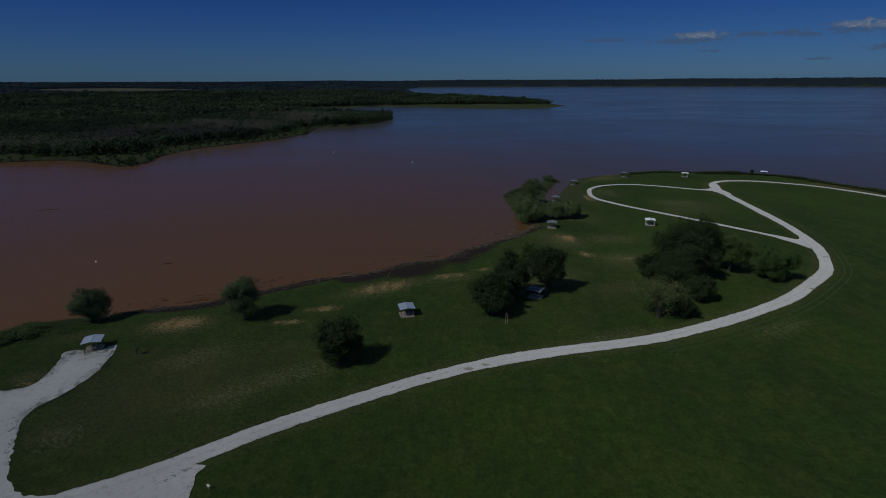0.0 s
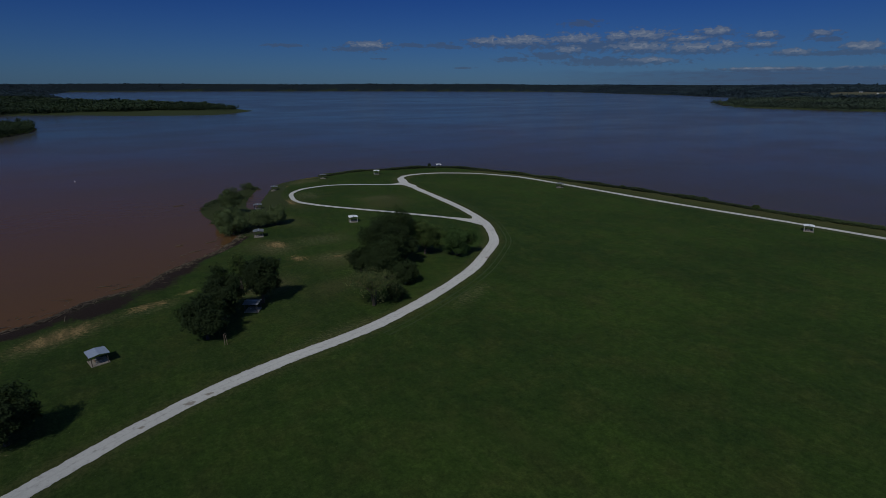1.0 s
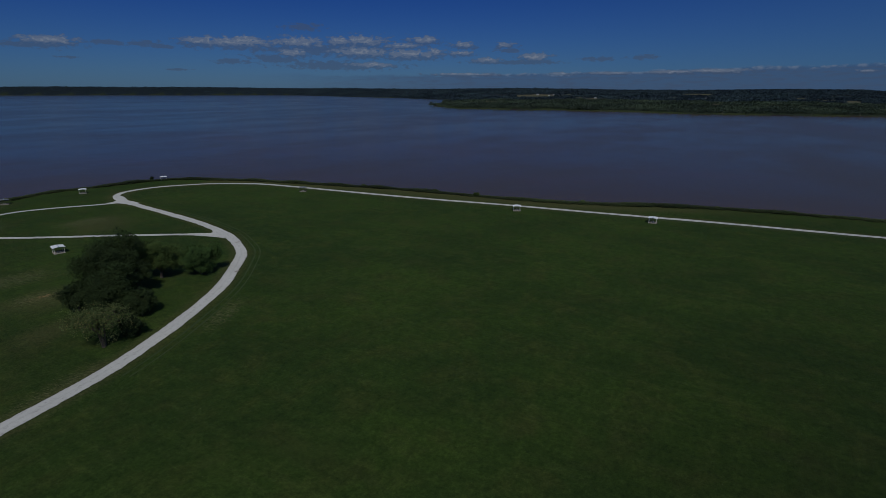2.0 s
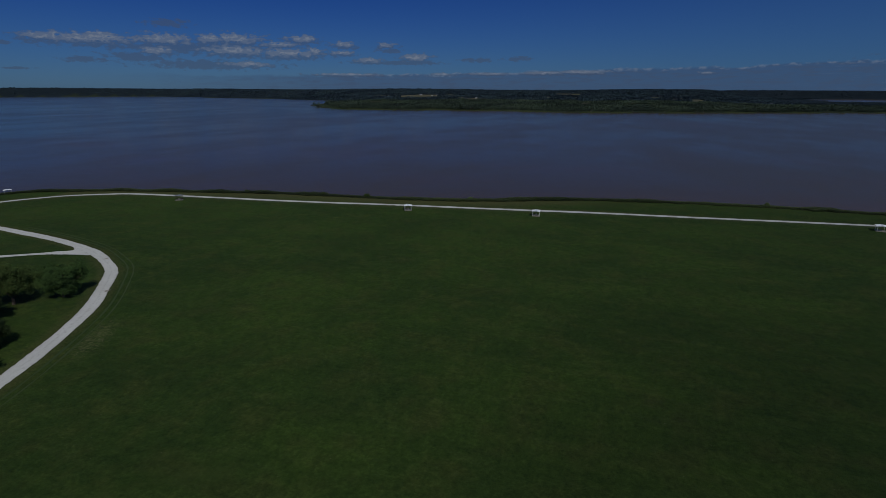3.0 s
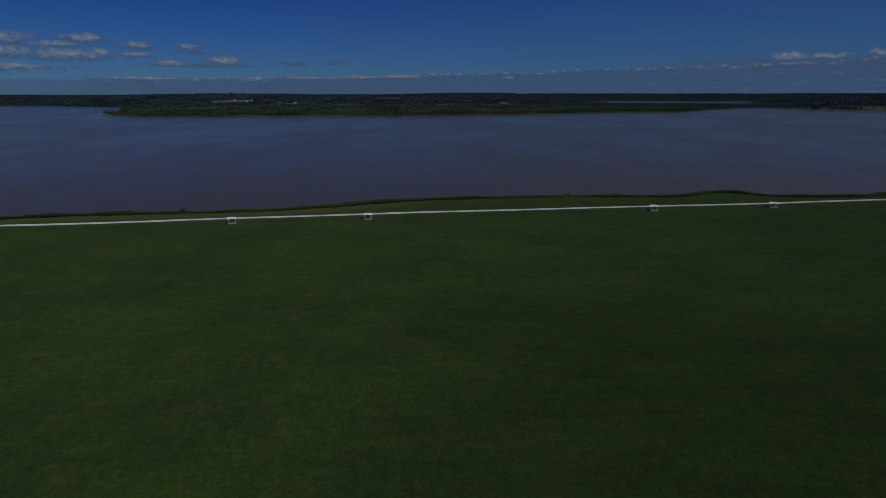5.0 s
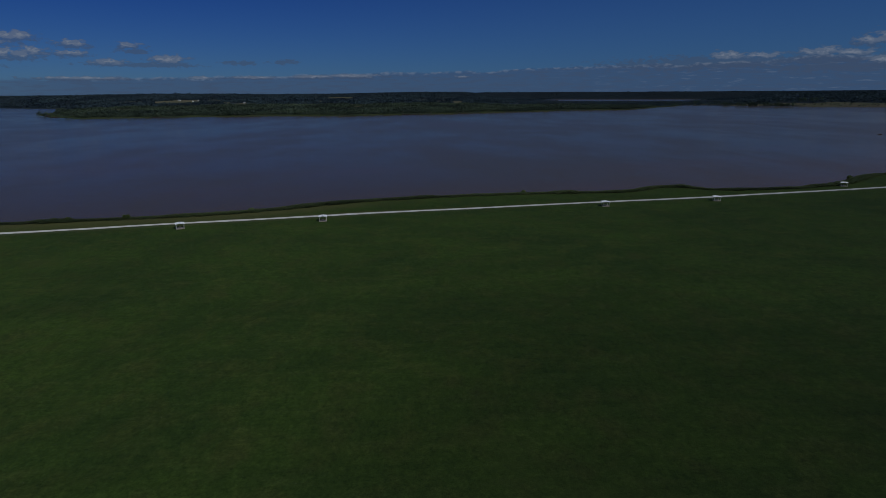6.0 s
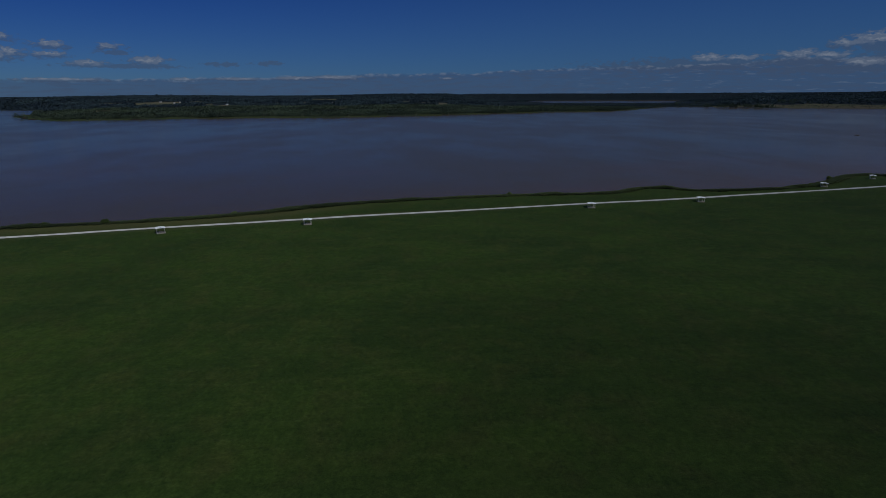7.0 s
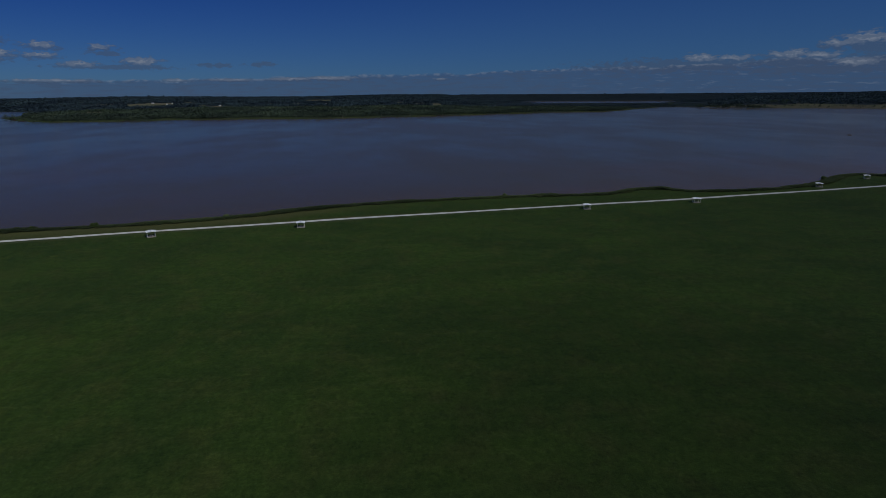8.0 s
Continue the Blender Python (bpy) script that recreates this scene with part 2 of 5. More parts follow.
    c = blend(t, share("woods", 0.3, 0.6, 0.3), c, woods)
    # distant ground: blue haze and the shade among trees put into its colour
    c = blend(t, share("hazed_ground", 0.3, 0.6, 0.3), c, blend(t, small, rgb(0.009, 0.016, 0.021), rgb(0.017, 0.026, 0.032)))
    c = blend(t, share("field", 0.3, 0.6, 0.3), c, blend(t, span(t, speck(t, 0.012, 4), 0.42, 0.6), rgb(0.076, 0.080, 0.046), rgb(0.092, 0.082, 0.053)))
    c = blend(t, share("reed", 0.3, 0.7, 0.6), c, blend(t, fine, rgb(0.022, 0.034, 0.012), rgb(0.050, 0.060, 0.024)))
    t.links.new(c, b.inputs["Base Color"])
    bump(t, b, calc(t, "ADD", fine, calc(t, "MULTIPLY", small, 0.8)), 0.7, 0.2)
    return mat


def gravel_material():
    mat, t, b = material("crushed_limestone", 0.95, 0, 0.05)
    big, mid, fine = speck(t, 0.12, 4), speck(t, 1.1, 5, 0.65), speck(t, 9.0, 3, 0.7)
    c = blend(t, big, rgb(0.38, 0.385, 0.37), rgb(0.53, 0.535, 0.515))
    c = blend(t, span(t, mid, 0.5, 0.8), c, rgb(0.29, 0.285, 0.275))
    lane = node(t, "ShaderNodeAttribute", attribute_name="lane").outputs["Fac"]
    worn = span(t, calc(t, "ADD", lane, calc(t, "MULTIPLY", calc(t, "SUBTRACT", mid, 0.5), 0.8)), 0.45, 1.0)
    c = blend(t, calc(t, "MULTIPLY", worn, 0.4), c, rgb(0.25, 0.245, 0.23))
    c = blend(t, 1.0, c, blend(t, fine, rgb(0.8, 0.8, 0.8), rgb(1.2, 1.2, 1.2)), "MULTIPLY")
    t.links.new(c, b.inputs["Base Color"])
    bump(t, b, calc(t, "ADD", fine, mid), 0.5, 0.05)
    return mat


def water_material():
    mat, t, b = material("muddy_water", 0.12, 0, 0.085)
    b.inputs["IOR"].default_value = 1.33
    pos = place_of(t)
    xyz = node(t, "ShaderNodeSeparateXYZ", {0: pos})
    swirl = speck(t, 0.006, 4, 0.55, pos)
    drift = speck(t, 0.02, 3, 0.5, pos, (1.0, 0.3, 1.0))
    # silt comes in from the western arm and thins out to the north and east
    silt = calc(t, "ADD", calc(t, "MULTIPLY", xyz.outputs[0], -0.0026), calc(t, "MULTIPLY", xyz.outputs[1], -0.0011))
    silt = calc(t, "ADD", silt, calc(t, "MULTIPLY", calc(t, "SUBTRACT", swirl, 0.5), 0.9))
    c = blend(t, span(t, silt, -1.05, 0.05), rgb(*WATER_FAR), rgb(*WATER_SILT))
    # bluer-grey base colour towards the north
    c = blend(t, span(t, calc(t, "ADD", xyz.outputs[1], calc(t, "MULTIPLY", calc(t, "SUBTRACT", swirl, 0.5), 700.0)), 250.0, 1000.0), c, rgb(*WATER_NORTH))
    c = blend(t, calc(t, "MULTIPLY", span(t, drift, 0.5, 0.75), 0.3), c, rgb(0.11, 0.06, 0.045))
    t.links.new(c, b.inputs["Base Color"])
    calm = speck(t, 0.004, 3, 0.5, pos, (0.35, 1.0, 1.0))
    ruffle = speck(t, 0.011, 7, 0.68, pos, (0.55, 1.0, 1.0))
    t.links.new(span(t, calc(t, "ADD", calc(t, "MULTIPLY", calm, 0.45), calc(t, "MULTIPLY", ruffle, 0.55)), 0.40, 0.60, 0.14, 0.22), b.inputs["Roughness"])
    wave = calc(t, "ADD", speck(t, 0.55, 3, 0.6, pos, (1.0, 0.45, 1.0)), calc(t, "MULTIPLY", speck(t, 0.12, 2, 0.5, pos), 1.4))
    bump(t, b, wave, 0.18, 0.35)
    return mat


def leaf_material(name, dark, light, warm=None, by_tree=False, through_light=0.2):
    mat, t, b = material(name, 0.75, 0, 0.1)
    rnd = node(t, "ShaderNodeNewGeometry").outputs["Random Per Island"]
    if by_tree:
        tone = node(t, "ShaderNodeAttribute", attribute_name="tone").outputs["Fac"]
        rnd = calc(t, "ADD", calc(t, "MULTIPLY", tone, 0.75), calc(t, "MULTIPLY", rnd, 0.25))
    c = blend(t, rnd, rgb(*dark), rgb(*light))
    if warm:
        c = blend(t, span(t, rnd, 0.8, 0.98), c, rgb(*warm))
    c = blend(t, 1.0, c, blend(t, speck(t, 0.35, 2), rgb(0.7, 0.72, 0.7), rgb(1.3, 1.28, 1.2)), "MULTIPLY")
    stand = span(t, speck(t, 0.008, 4, 0.65, None, (0.5, 1.0, 1.0)), 0.34, 0.66)
    c = blend(t, 1.0, c, blend(t, stand, rgb(0.62, 0.64, 0.72), rgb(1.42, 1.40, 1.28)), "MULTIPLY")
    t.links.new(c, b.inputs["Base Color"])
    if through_light:
        thin_leaf = node(t, "ShaderNodeBsdfTranslucent", {0: blend(t, 1.0, c, rgb(1.25, 1.3, 0.75), "MULTIPLY")})
        both = node(t, "ShaderNodeMixShader", {0: through_light, 1: b.outputs[0], 2: thin_leaf.outputs[0]})
        t.links.new(both.outputs[0], t.nodes["Material Output"].inputs["Surface"])
    return mat


def plain_material(name, dark, light, scale=3.0, rough=0.9, metal=0.0, relief=0.02, spec=0.3):
    mat, t, b = material(name, rough, metal, spec)
    tone = node(t, "ShaderNodeObjectInfo").outputs["Random"]
    v = calc(t, "ADD", calc(t, "MULTIPLY", speck(t, scale, 5, 0.65), 0.8), calc(t, "MULTIPLY", tone, 0.2))
    t.links.new(blend(t, v, rgb(*dark), rgb(*light)), b.inputs["Base Color"])
    if relief:
        bump(t, b, speck(t, scale * 6, 3), 0.5, relief)
    return mat


TURF, GRAVEL, WATER = ground_material(), gravel_material(), water_material()
OAK = leaf_material("oak_leaves", (0.0231, 0.0385, 0.0160), (0.0385, 0.0605, 0.0242))
ELM = leaf_material("elm_leaves", (0.0459, 0.0783, 0.0243), (0.0756, 0.1134, 0.0378), (0.0945, 0.1215, 0.0405))
PALE = leaf_material("thin_yellowing_leaves", (0.0661, 0.0937, 0.0372), (0.1102, 0.1404, 0.0565), (0.1652, 0.1515, 0.0688))
WILLOW = leaf_material("willow_leaves", (0.0728, 0.1066, 0.0481), (0.1144, 0.1534, 0.0702))
FRESH = leaf_material("fresh_leaves", (0.0376, 0.0729, 0.0243), (0.0575, 0.1039, 0.0343))
WOODS = leaf_material("woodland_leaves", (0.0256, 0.0451, 0.0263), (0.0572, 0.0839, 0.0477), (0.0690, 0.0817, 0.0552), True)
# paler, bluer leaves: a lighter haze mixed into their colour
LAKEWOODS = leaf_material("hazed_lakeside_leaves", (0.0363, 0.0566, 0.0451), (0.0750, 0.1035, 0.0753), (0.0919, 0.1035, 0.0777), True)
# blue haze of distance put into the leaf colour
HAZEWOODS = leaf_material("haze_tinted_leaves", (0.0286, 0.0506, 0.0716), (0.0473, 0.0725, 0.0945), (0.0517, 0.0713, 0.0891), True)
THICKET = leaf_material("bank_thicket_leaves", (0.0416, 0.0676, 0.0260), (0.0780, 0.1118, 0.0416))
SNAG = leaf_material("bleached_twigs", (0.12, 0.115, 0.105), (0.26, 0.25, 0.23))
BRUSH = leaf_material("brush_leaves", (0.0378, 0.0593, 0.0271), (0.0655, 0.0903, 0.0413), (0.0907, 0.0877, 0.0513))
LONG_GRASS = leaf_material("long_grass_blades", (0.0234, 0.0429, 0.0117), (0.0442, 0.0676, 0.0195))
BARE = leaf_material("bare_twigs", (0.070, 0.066, 0.060), (0.145, 0.136, 0.128))
BARK = plain_material("bark", (0.05, 0.04, 0.03), (0.13, 0.11, 0.09), 4.0)
CONCRETE = plain_material("concrete", (0.17, 0.155, 0.13), (0.28, 0.255, 0.22), 2.0)
OLD_ROOF = plain_material("weathered_blue_grey_roof_sheet", (0.24, 0.30, 0.40), (0.38, 0.44, 0.54), 1.2, 0.35, 0.1, 0.0, 0.5)
DULL_ROOF = plain_material("dull_grey_roof_sheet", (0.10, 0.115, 0.135), (0.18, 0.20, 0.225), 1.2, 0.8, 0.0, 0.0, 0.15)
ROOF = plain_material("galvanised_roof_sheet", (0.78, 0.81, 0.84), (0.88, 0.90, 0.92), 1.2, 0.35, 0.0, 0.0, 0.5)
# dark brown posts for the blue-grey and dull grey roofs
DARK_POST = plain_material("dark_brown_post", (0.05, 0.045, 0.04), (0.11, 0.10, 0.09), 3.0, 0.7, 0.0, 0.0)
STEEL = plain_material("painted_post", (0.46, 0.45, 0.42), (0.60, 0.59, 0.56), 3.0, 0.6, 0.0, 0.0)
TIMBER = plain_material("weathered_timber", (0.12, 0.09, 0.06), (0.26, 0.21, 0.16), 6.0)
DRIFT = leaf_material("driftwood_grey", (0.024, 0.018, 0.014), (0.21, 0.175, 0.14), through_light=0.0)
TRACK = plain_material("worn_verge_grass", (0.022, 0.042, 0.011), (0.036, 0.052, 0.0155), 0.9, 0.95, 0, 0.0)
DAMP = plain_material("damp_gravel", (0.16, 0.145, 0.12), (0.34, 0.32, 0.28), 1.6)
WHITE = plain_material("white_plastic", (0.72, 0.72, 0.70), (0.82, 0.82, 0.80), 5.0, 0.5, 0, 0.0)

# ---- plan of the shores (metres, camera's start at the origin) ----
PARK_WEST = [(-520, -260), (-330, -60), (-220, 25), (-160, 75), (-124, 103), (-108, 117), (-103, 122), (-98, 125), (-86, 129), (-79, 132), (-67, 135),
             (-54, 143), (-39, 154), (-24, 159), (-12, 169), (1, 174), (9, 185), (24, 198), (33, 209), (38, 219), (33, 227), (33, 247), (32, 270),
             (37, 287), (48, 302), (62, 319), (69, 320), (57, 290), (52, 270), (54, 262), (61, 277), (72, 304), (81, 323), (98, 335)]
PARK_EAST = [(112, 338), (132, 344), (149, 343), (168, 339), (187, 336), (208, 325), (220, 301), (231, 277), (245, 227), (255, 188), (260, 153), (264, 121),
             (269, 95), (277, 70), (286, 50), (296, 25), (302, -3), (307, -35), (310, -69), (310, -102), (312, -130), (323, -146), (324, -166), (316, -178),
             (311, -191), (313, -228), (319, -252), (329, -276), (348, -303), (359, -320), (359, -336), (352, -352), (372, -420), (430, -560), (520, -900)]
BACK = [(700, -1700), (900, -3000), (1000, -6000), (-6000, -6000), (-6000, -330), (-1500, -350)]
WEST = [(-6000, 150), (-1100, 250), (-700, 330), (-480, 392), (-335, 409), (-299, 419), (-273, 412), (-228, 383), (-219, 399), (-229, 436), (-223, 483),
        (-205, 517), (-186, 540), (-167, 571), (-154, 626), (-160, 694), (-104, 762), (-79, 836), (-80, 915), (-100, 945), (-160, 985), (-240, 1040),
        (-330, 1090), (-400, 1135), (-420, 1165), (-380, 1190), (-300, 1215), (-220, 1235), (-128, 1290), (-64, 1262), (0, 1207), (60, 1165), (117, 1147), (173, 1130), (209, 1160), (250, 1216)]
NORTH = [(284, 1255), (268, 1390), (228, 1540), (130, 1700), (-10, 1880), (-110, 2150), (-120, 2583), (-270, 3600), (-165, 4150), (-320, 4420), (-190, 4700), (400, 4715),
         (850, 4640), (1700, 4400), (2540, 3980), (3200, 3400), (2850, 2500), (2831, 2115), (2600, 1740), (2480, 1480), (2250, 1290), (1980, 1215), (1740, 1140),
         (1660, 1055), (1525, 955), (1440, 830), (1440, 670), (1510, 545), (1495, 390), (1475, 160), (1520, -18), (1615, -220)]
EAST = [(1745, -520), (1800, -740), (2126, -1039), (2278, -1164), (2120, -1373), (1980, -1502), (1800, -1725), (1720, -1950), (1780, -2400), (1950, -3200),
        (1500, -6000), (6000, -6000), (6000, 6000), (-6000, 6000)]


def smooth_line(points, steps, closed=False):
    """A Catmull-Rom line through the points."""
    p = np.array(points, float)
    q = np.vstack([p[-1:], p, p[:2]]) if closed else np.vstack([2 * p[0] - p[1], p, 2 * p[-1] - p[-2]])
    out = []
    for i in range(len(q) - 3):
        a, b, c, d = q[i:i + 4]
        for s in range(steps):
            u = s / steps
            out.append(0.5 * (2 * b + (c - a) * u + (2 * a - 5 * b + 4 * c - d) * u * u + (3 * b - 3 * c + d - a) * u ** 3))
    return np.array(out if closed else out + [p[-1]])


LANDS = [np.vstack([smooth_line(PARK_WEST + PARK_EAST, 3), np.array(BACK, float)]), np.array(WEST + NORTH + EAST, float)]

LATTICE = np.random.RandomState(7).rand(256, 256)


def value_noise(x, y, size):
    x, y = np.asarray(x) / size + 500.0, np.asarray(y) / size + 500.0
    i, j = np.floor(x).astype(int), np.floor(y).astype(int)
    u, v = x - i, y - j
    u, v = u * u * (3 - 2 * u), v * v * (3 - 2 * v)
    g = lambda a, b: LATTICE[a % 256, b % 256]
    return (g(i, j) * (1 - u) + g(i + 1, j) * u) * (1 - v) + (g(i, j + 1) * (1 - u) + g(i + 1, j + 1) * u) * v


def inside_by(poly, x, y):
    """Metres from the polygon's edge: positive inside."""
    best, odd = np.full(x.shape, 1e9), np.zeros(x.shape, bool)
    for (ax, ay), (bx, by) in zip(poly, np.roll(poly, -1, axis=0)):
        dx, dy = bx - ax, by - ay
        k = np.clip(((x - ax) * dx + (y - ay) * dy) / (dx * dx + dy * dy + 1e-9), 0, 1)
        best = np.minimum(best, (x - ax - k * dx) ** 2 + (y - ay - k * dy) ** 2)
        if ay != by:
            odd ^= ((ay > y) != (by > y)) & (x < ax + (y - ay) * dx / dy)
    return np.where(odd, 1, -1) * np.sqrt(best)


def step(v, lo, hi):
    u = np.clip((v - lo) / (hi - lo), 0, 1)
    return u * u * (3 - 2 * u)


def graded(lo, hi, pace, limit, growth):
    inner = list(np.arange(lo, hi + 0.1, pace))
    up, down, s = [], [], pace
    while inner[-1] + sum(up) < limit:
        s = min(s * growth, 85.0)
        up.append(s)
    s = pace
    while inner[0] - sum(down) > -limit:
        s = min(s * growth, 85.0)
        down.append(s)
    return np.array(list(inner[0] - np.cumsum(down))[::-1] + inner + list(inner[-1] + np.cumsum(up)))


GX, GY = graded(-130, 370, 2.5, REACH, 1.055), graded(-355, 355, 2.5, REACH, 1.055)
MX, MY = np.meshgrid(GX, GY, indexing="ij")
PARK_D, OUTER_D = inside_by(LANDS[0], MX, MY), inside_by(LANDS[1], MX, MY)
RANGE = np.hypot(MX, MY)
BEARING = np.degrees(np.arctan2(MX, MY))
# a far arm of the lake shows behind the eastern woods
ARM = np.minimum(np.minimum(RANGE - 3500, 4740 - RANGE) / 60, np.minimum(BEARING - 104, 118.5 - BEARING) * 2 + 6 * value_noise(MX, MY, 260) - 3)


def heights():
    bank = WATER_Z + np.where(PARK_D > 0, -WATER_Z * step(PARK_D, -1.5, 9.0), np.maximum(PARK_D * 0.12, -5))
    low = np.where((BEARING > 95) & (BEARING < 124), 1 - np.minimum(step(BEARING, 95, 101), step(-BEARING, -124, -121)), 1.0)
    rise = 46 * step(RANGE, 1300, 4300) * (0.72 + 0.5 * value_noise(MX, MY, 900)) * low
    open_arm = (BEARING > 102) & (BEARING < 120)
    edge = 52 * np.where(open_arm, step(RANGE, 4730, 4860), step(RANGE, 4560, 4840)) * (0.86 + 0.2 * value_noise(MX, MY, 500))
    shore = np.maximum(rise * step(OUTER_D, 0, 250), edge * step(OUTER_D, 0, 120))
    outer = WATER_Z + np.where(OUTER_D > 0, 2.2 * step(OUTER_D, -8, 30) + shore, np.maximum(OUTER_D * 0.1, -5))
    outer = np.where(ARM > 0, np.minimum(outer, WATER_Z - 1.0), outer)
    back = np.where((PARK_D > 0) & (MY < -600), edge * step(PARK_D, 0, 120), 0)
    return np.where(PARK_D > OUTER_D, bank + back, outer)


GZ = heights()


def on_grid(values, x, y):
    """Values of the ground grid at places between its lines."""
    x, y = np.asarray(x, float), np.asarray(y, float)
    i = np.clip(np.searchsorted(GX, x) - 1, 0, len(GX) - 2)
    j = np.clip(np.searchsorted(GY, y) - 1, 0, len(GY) - 2)
    u, v = (x - GX[i]) / (GX[i + 1] - GX[i]), (y - GY[j]) / (GY[j + 1] - GY[j])
    return (values[i, j] * (1 - u) + values[i + 1, j] * u) * (1 - v) + (values[i, j + 1] * (1 - u) + values[i + 1, j + 1] * u) * v


# ---- meshes from arrays ----
def mesh_of(name, verts, faces, mat, smooth=False):
    """A mesh from arrays: verts (n, 3) and faces (m, 3 or 4)."""
    verts, faces = np.asarray(verts, np.float32), np.asarray(faces, np.int32)
    me = bpy.data.meshes.new(name)
    me.vertices.add(len(verts))
    me.vertices.foreach_set("co", verts.ravel())
    m, k = faces.shape
    me.loops.add(m * k)
    me.loops.foreach_set("vertex_index", faces.ravel())
    me.polygons.add(m)
    me.polygons.foreach_set("loop_start", np.arange(m, dtype=np.int32) * k)
    me.polygons.foreach_set("use_smooth", np.full(m, smooth))
    me.update(calc_edges=True)
    me.materials.append(mat)
    return me


def part(name, bm, mat, parent=None, label="", smooth=False):
    me = bpy.data.meshes.new(name)
    bm.to_mesh(me)
    bm.free()
    me.materials.append(mat)
    for p in me.polygons:
        p.use_smooth = smooth
    ob = new(name, me)
    ob.parent = parent
    if label:
        ob["label"] = label
    return ob


def box(bm, x0, x1, y0, y1, z0, z1, bevel=0.0):
    made = bmesh.ops.create_cube(bm, size=1.0, matrix=Matrix.Translation(((x0 + x1) / 2, (y0 + y1) / 2, (z0 + z1) / 2)) @ Matrix.Diagonal((x1 - x0, y1 - y0, z1 - z0, 1)))
    if bevel:
        edges = list({e for v in made["verts"] for e in v.link_edges})
        bmesh.ops.bevel(bm, geom=edges, offset=bevel, segments=1, affect="EDGES")


def beam(bm, a, b, r0, r1=None, sides=7):
    """A round bar from a to b."""
    a, b = Vector(a), Vector(b)
    turn = (b - a).to_track_quat("Z", "Y").to_matrix().to_4x4()
    bmesh.ops.create_cone(bm, cap_ends=True, segments=sides, radius1=r0, radius2=r0 if r1 is None else r1, depth=(b - a).length,
                          matrix=Matrix.Translation((a + b) / 2) @ turn)


# ---- ground and water ----
ROAD_MAIN = [(-78, 46), (-64, 55), (-53, 62), (-45, 66.5), (-39, 71), (-32, 76.5), (-24, 82), (-15, 87.3), (-3, 94), (10, 100), (26, 104.8), (40, 108), (54, 112.5), (71, 120.5),
             (91, 132), (108, 146), (118, 156), (125, 168), (131, 181), (135, 196), (138, 212), (140, 230), (143, 260), (145.5, 282)]
ROAD_SHORE = [(143, 268), (145, 283), (150, 296), (158, 304), (168, 306), (180, 304), (192, 297), (203, 288), (213, 273), (219.5, 257), (226, 213), (231, 175), (236.5, 143), (242, 115), (248, 78),
              (253, 48), (258.5, 18), (265, -31), (274, -92), (282.5, -159), (289, -196), (295.5, -236), (308, -308), (323, -390), (350, -500)]
ROAD_LOOP = [(147, 277), (140, 279), (131, 283.5), (119, 291), (107, 296), (97, 296), (87, 292.5), (79, 284), (75.5, 272), (75.5, 261), (80, 251), (87, 240.5), (100, 224), (112, 208.5), (122, 194.5), (126.5, 184), (128, 177)]


def patch(x, y, rx, ry, turn=0.0):
    """1 in the middle of an oval patch of ground, falling to 0 at its edge and below beyond."""
    c, s = math.cos(radians(turn)), math.sin(radians(turn))
    u, v = ((MX - x) * c + (MY - y) * s) / rx, (-(MX - x) * s + (MY - y) * c) / ry
    return np.clip(1.25 - np.hypot(u, v), 0, 1)


FARMS = [(2572, 973, 20), (2692, 1080, 70), (2449, 711, -15), (2674, 985, 40), (2684, 292, 10), (2553, -494, 60), (2379, 1828, 35)]


def pale_field(x, y):
    """Meadows among the far woods."""
    f = (np.hypot((x + 1330) / 340, (y - 2330) / 260) < 1.0)
    for hx, hy, _ in FARMS:
        f = f | (np.hypot((x - hx) / 26, (y - hy) / 26) < 0.7 + 0.6 * value_noise(x, y, 40))
    n = 0.5 * value_noise(0.8 * x + 0.6 * y, 0.8 * y - 0.6 * x, 170) + 0.3 * value_noise(x, y, 70) + 0.2 * value_noise(x + 900, y, 31)
    r, b, d = np.hypot(x, y), np.degrees(np.arctan2(x, y)), on_grid(OUTER_D, x, y)
    east = (b > 116) & (d < 30 + 170 * value_noise(x + 300, y, 210)) & (n > 0.45)
    return f | ((n > 0.555 + 0.5 * (r < 1850)) & (b > 62) & (b < 100) & (r < 3300)) | east


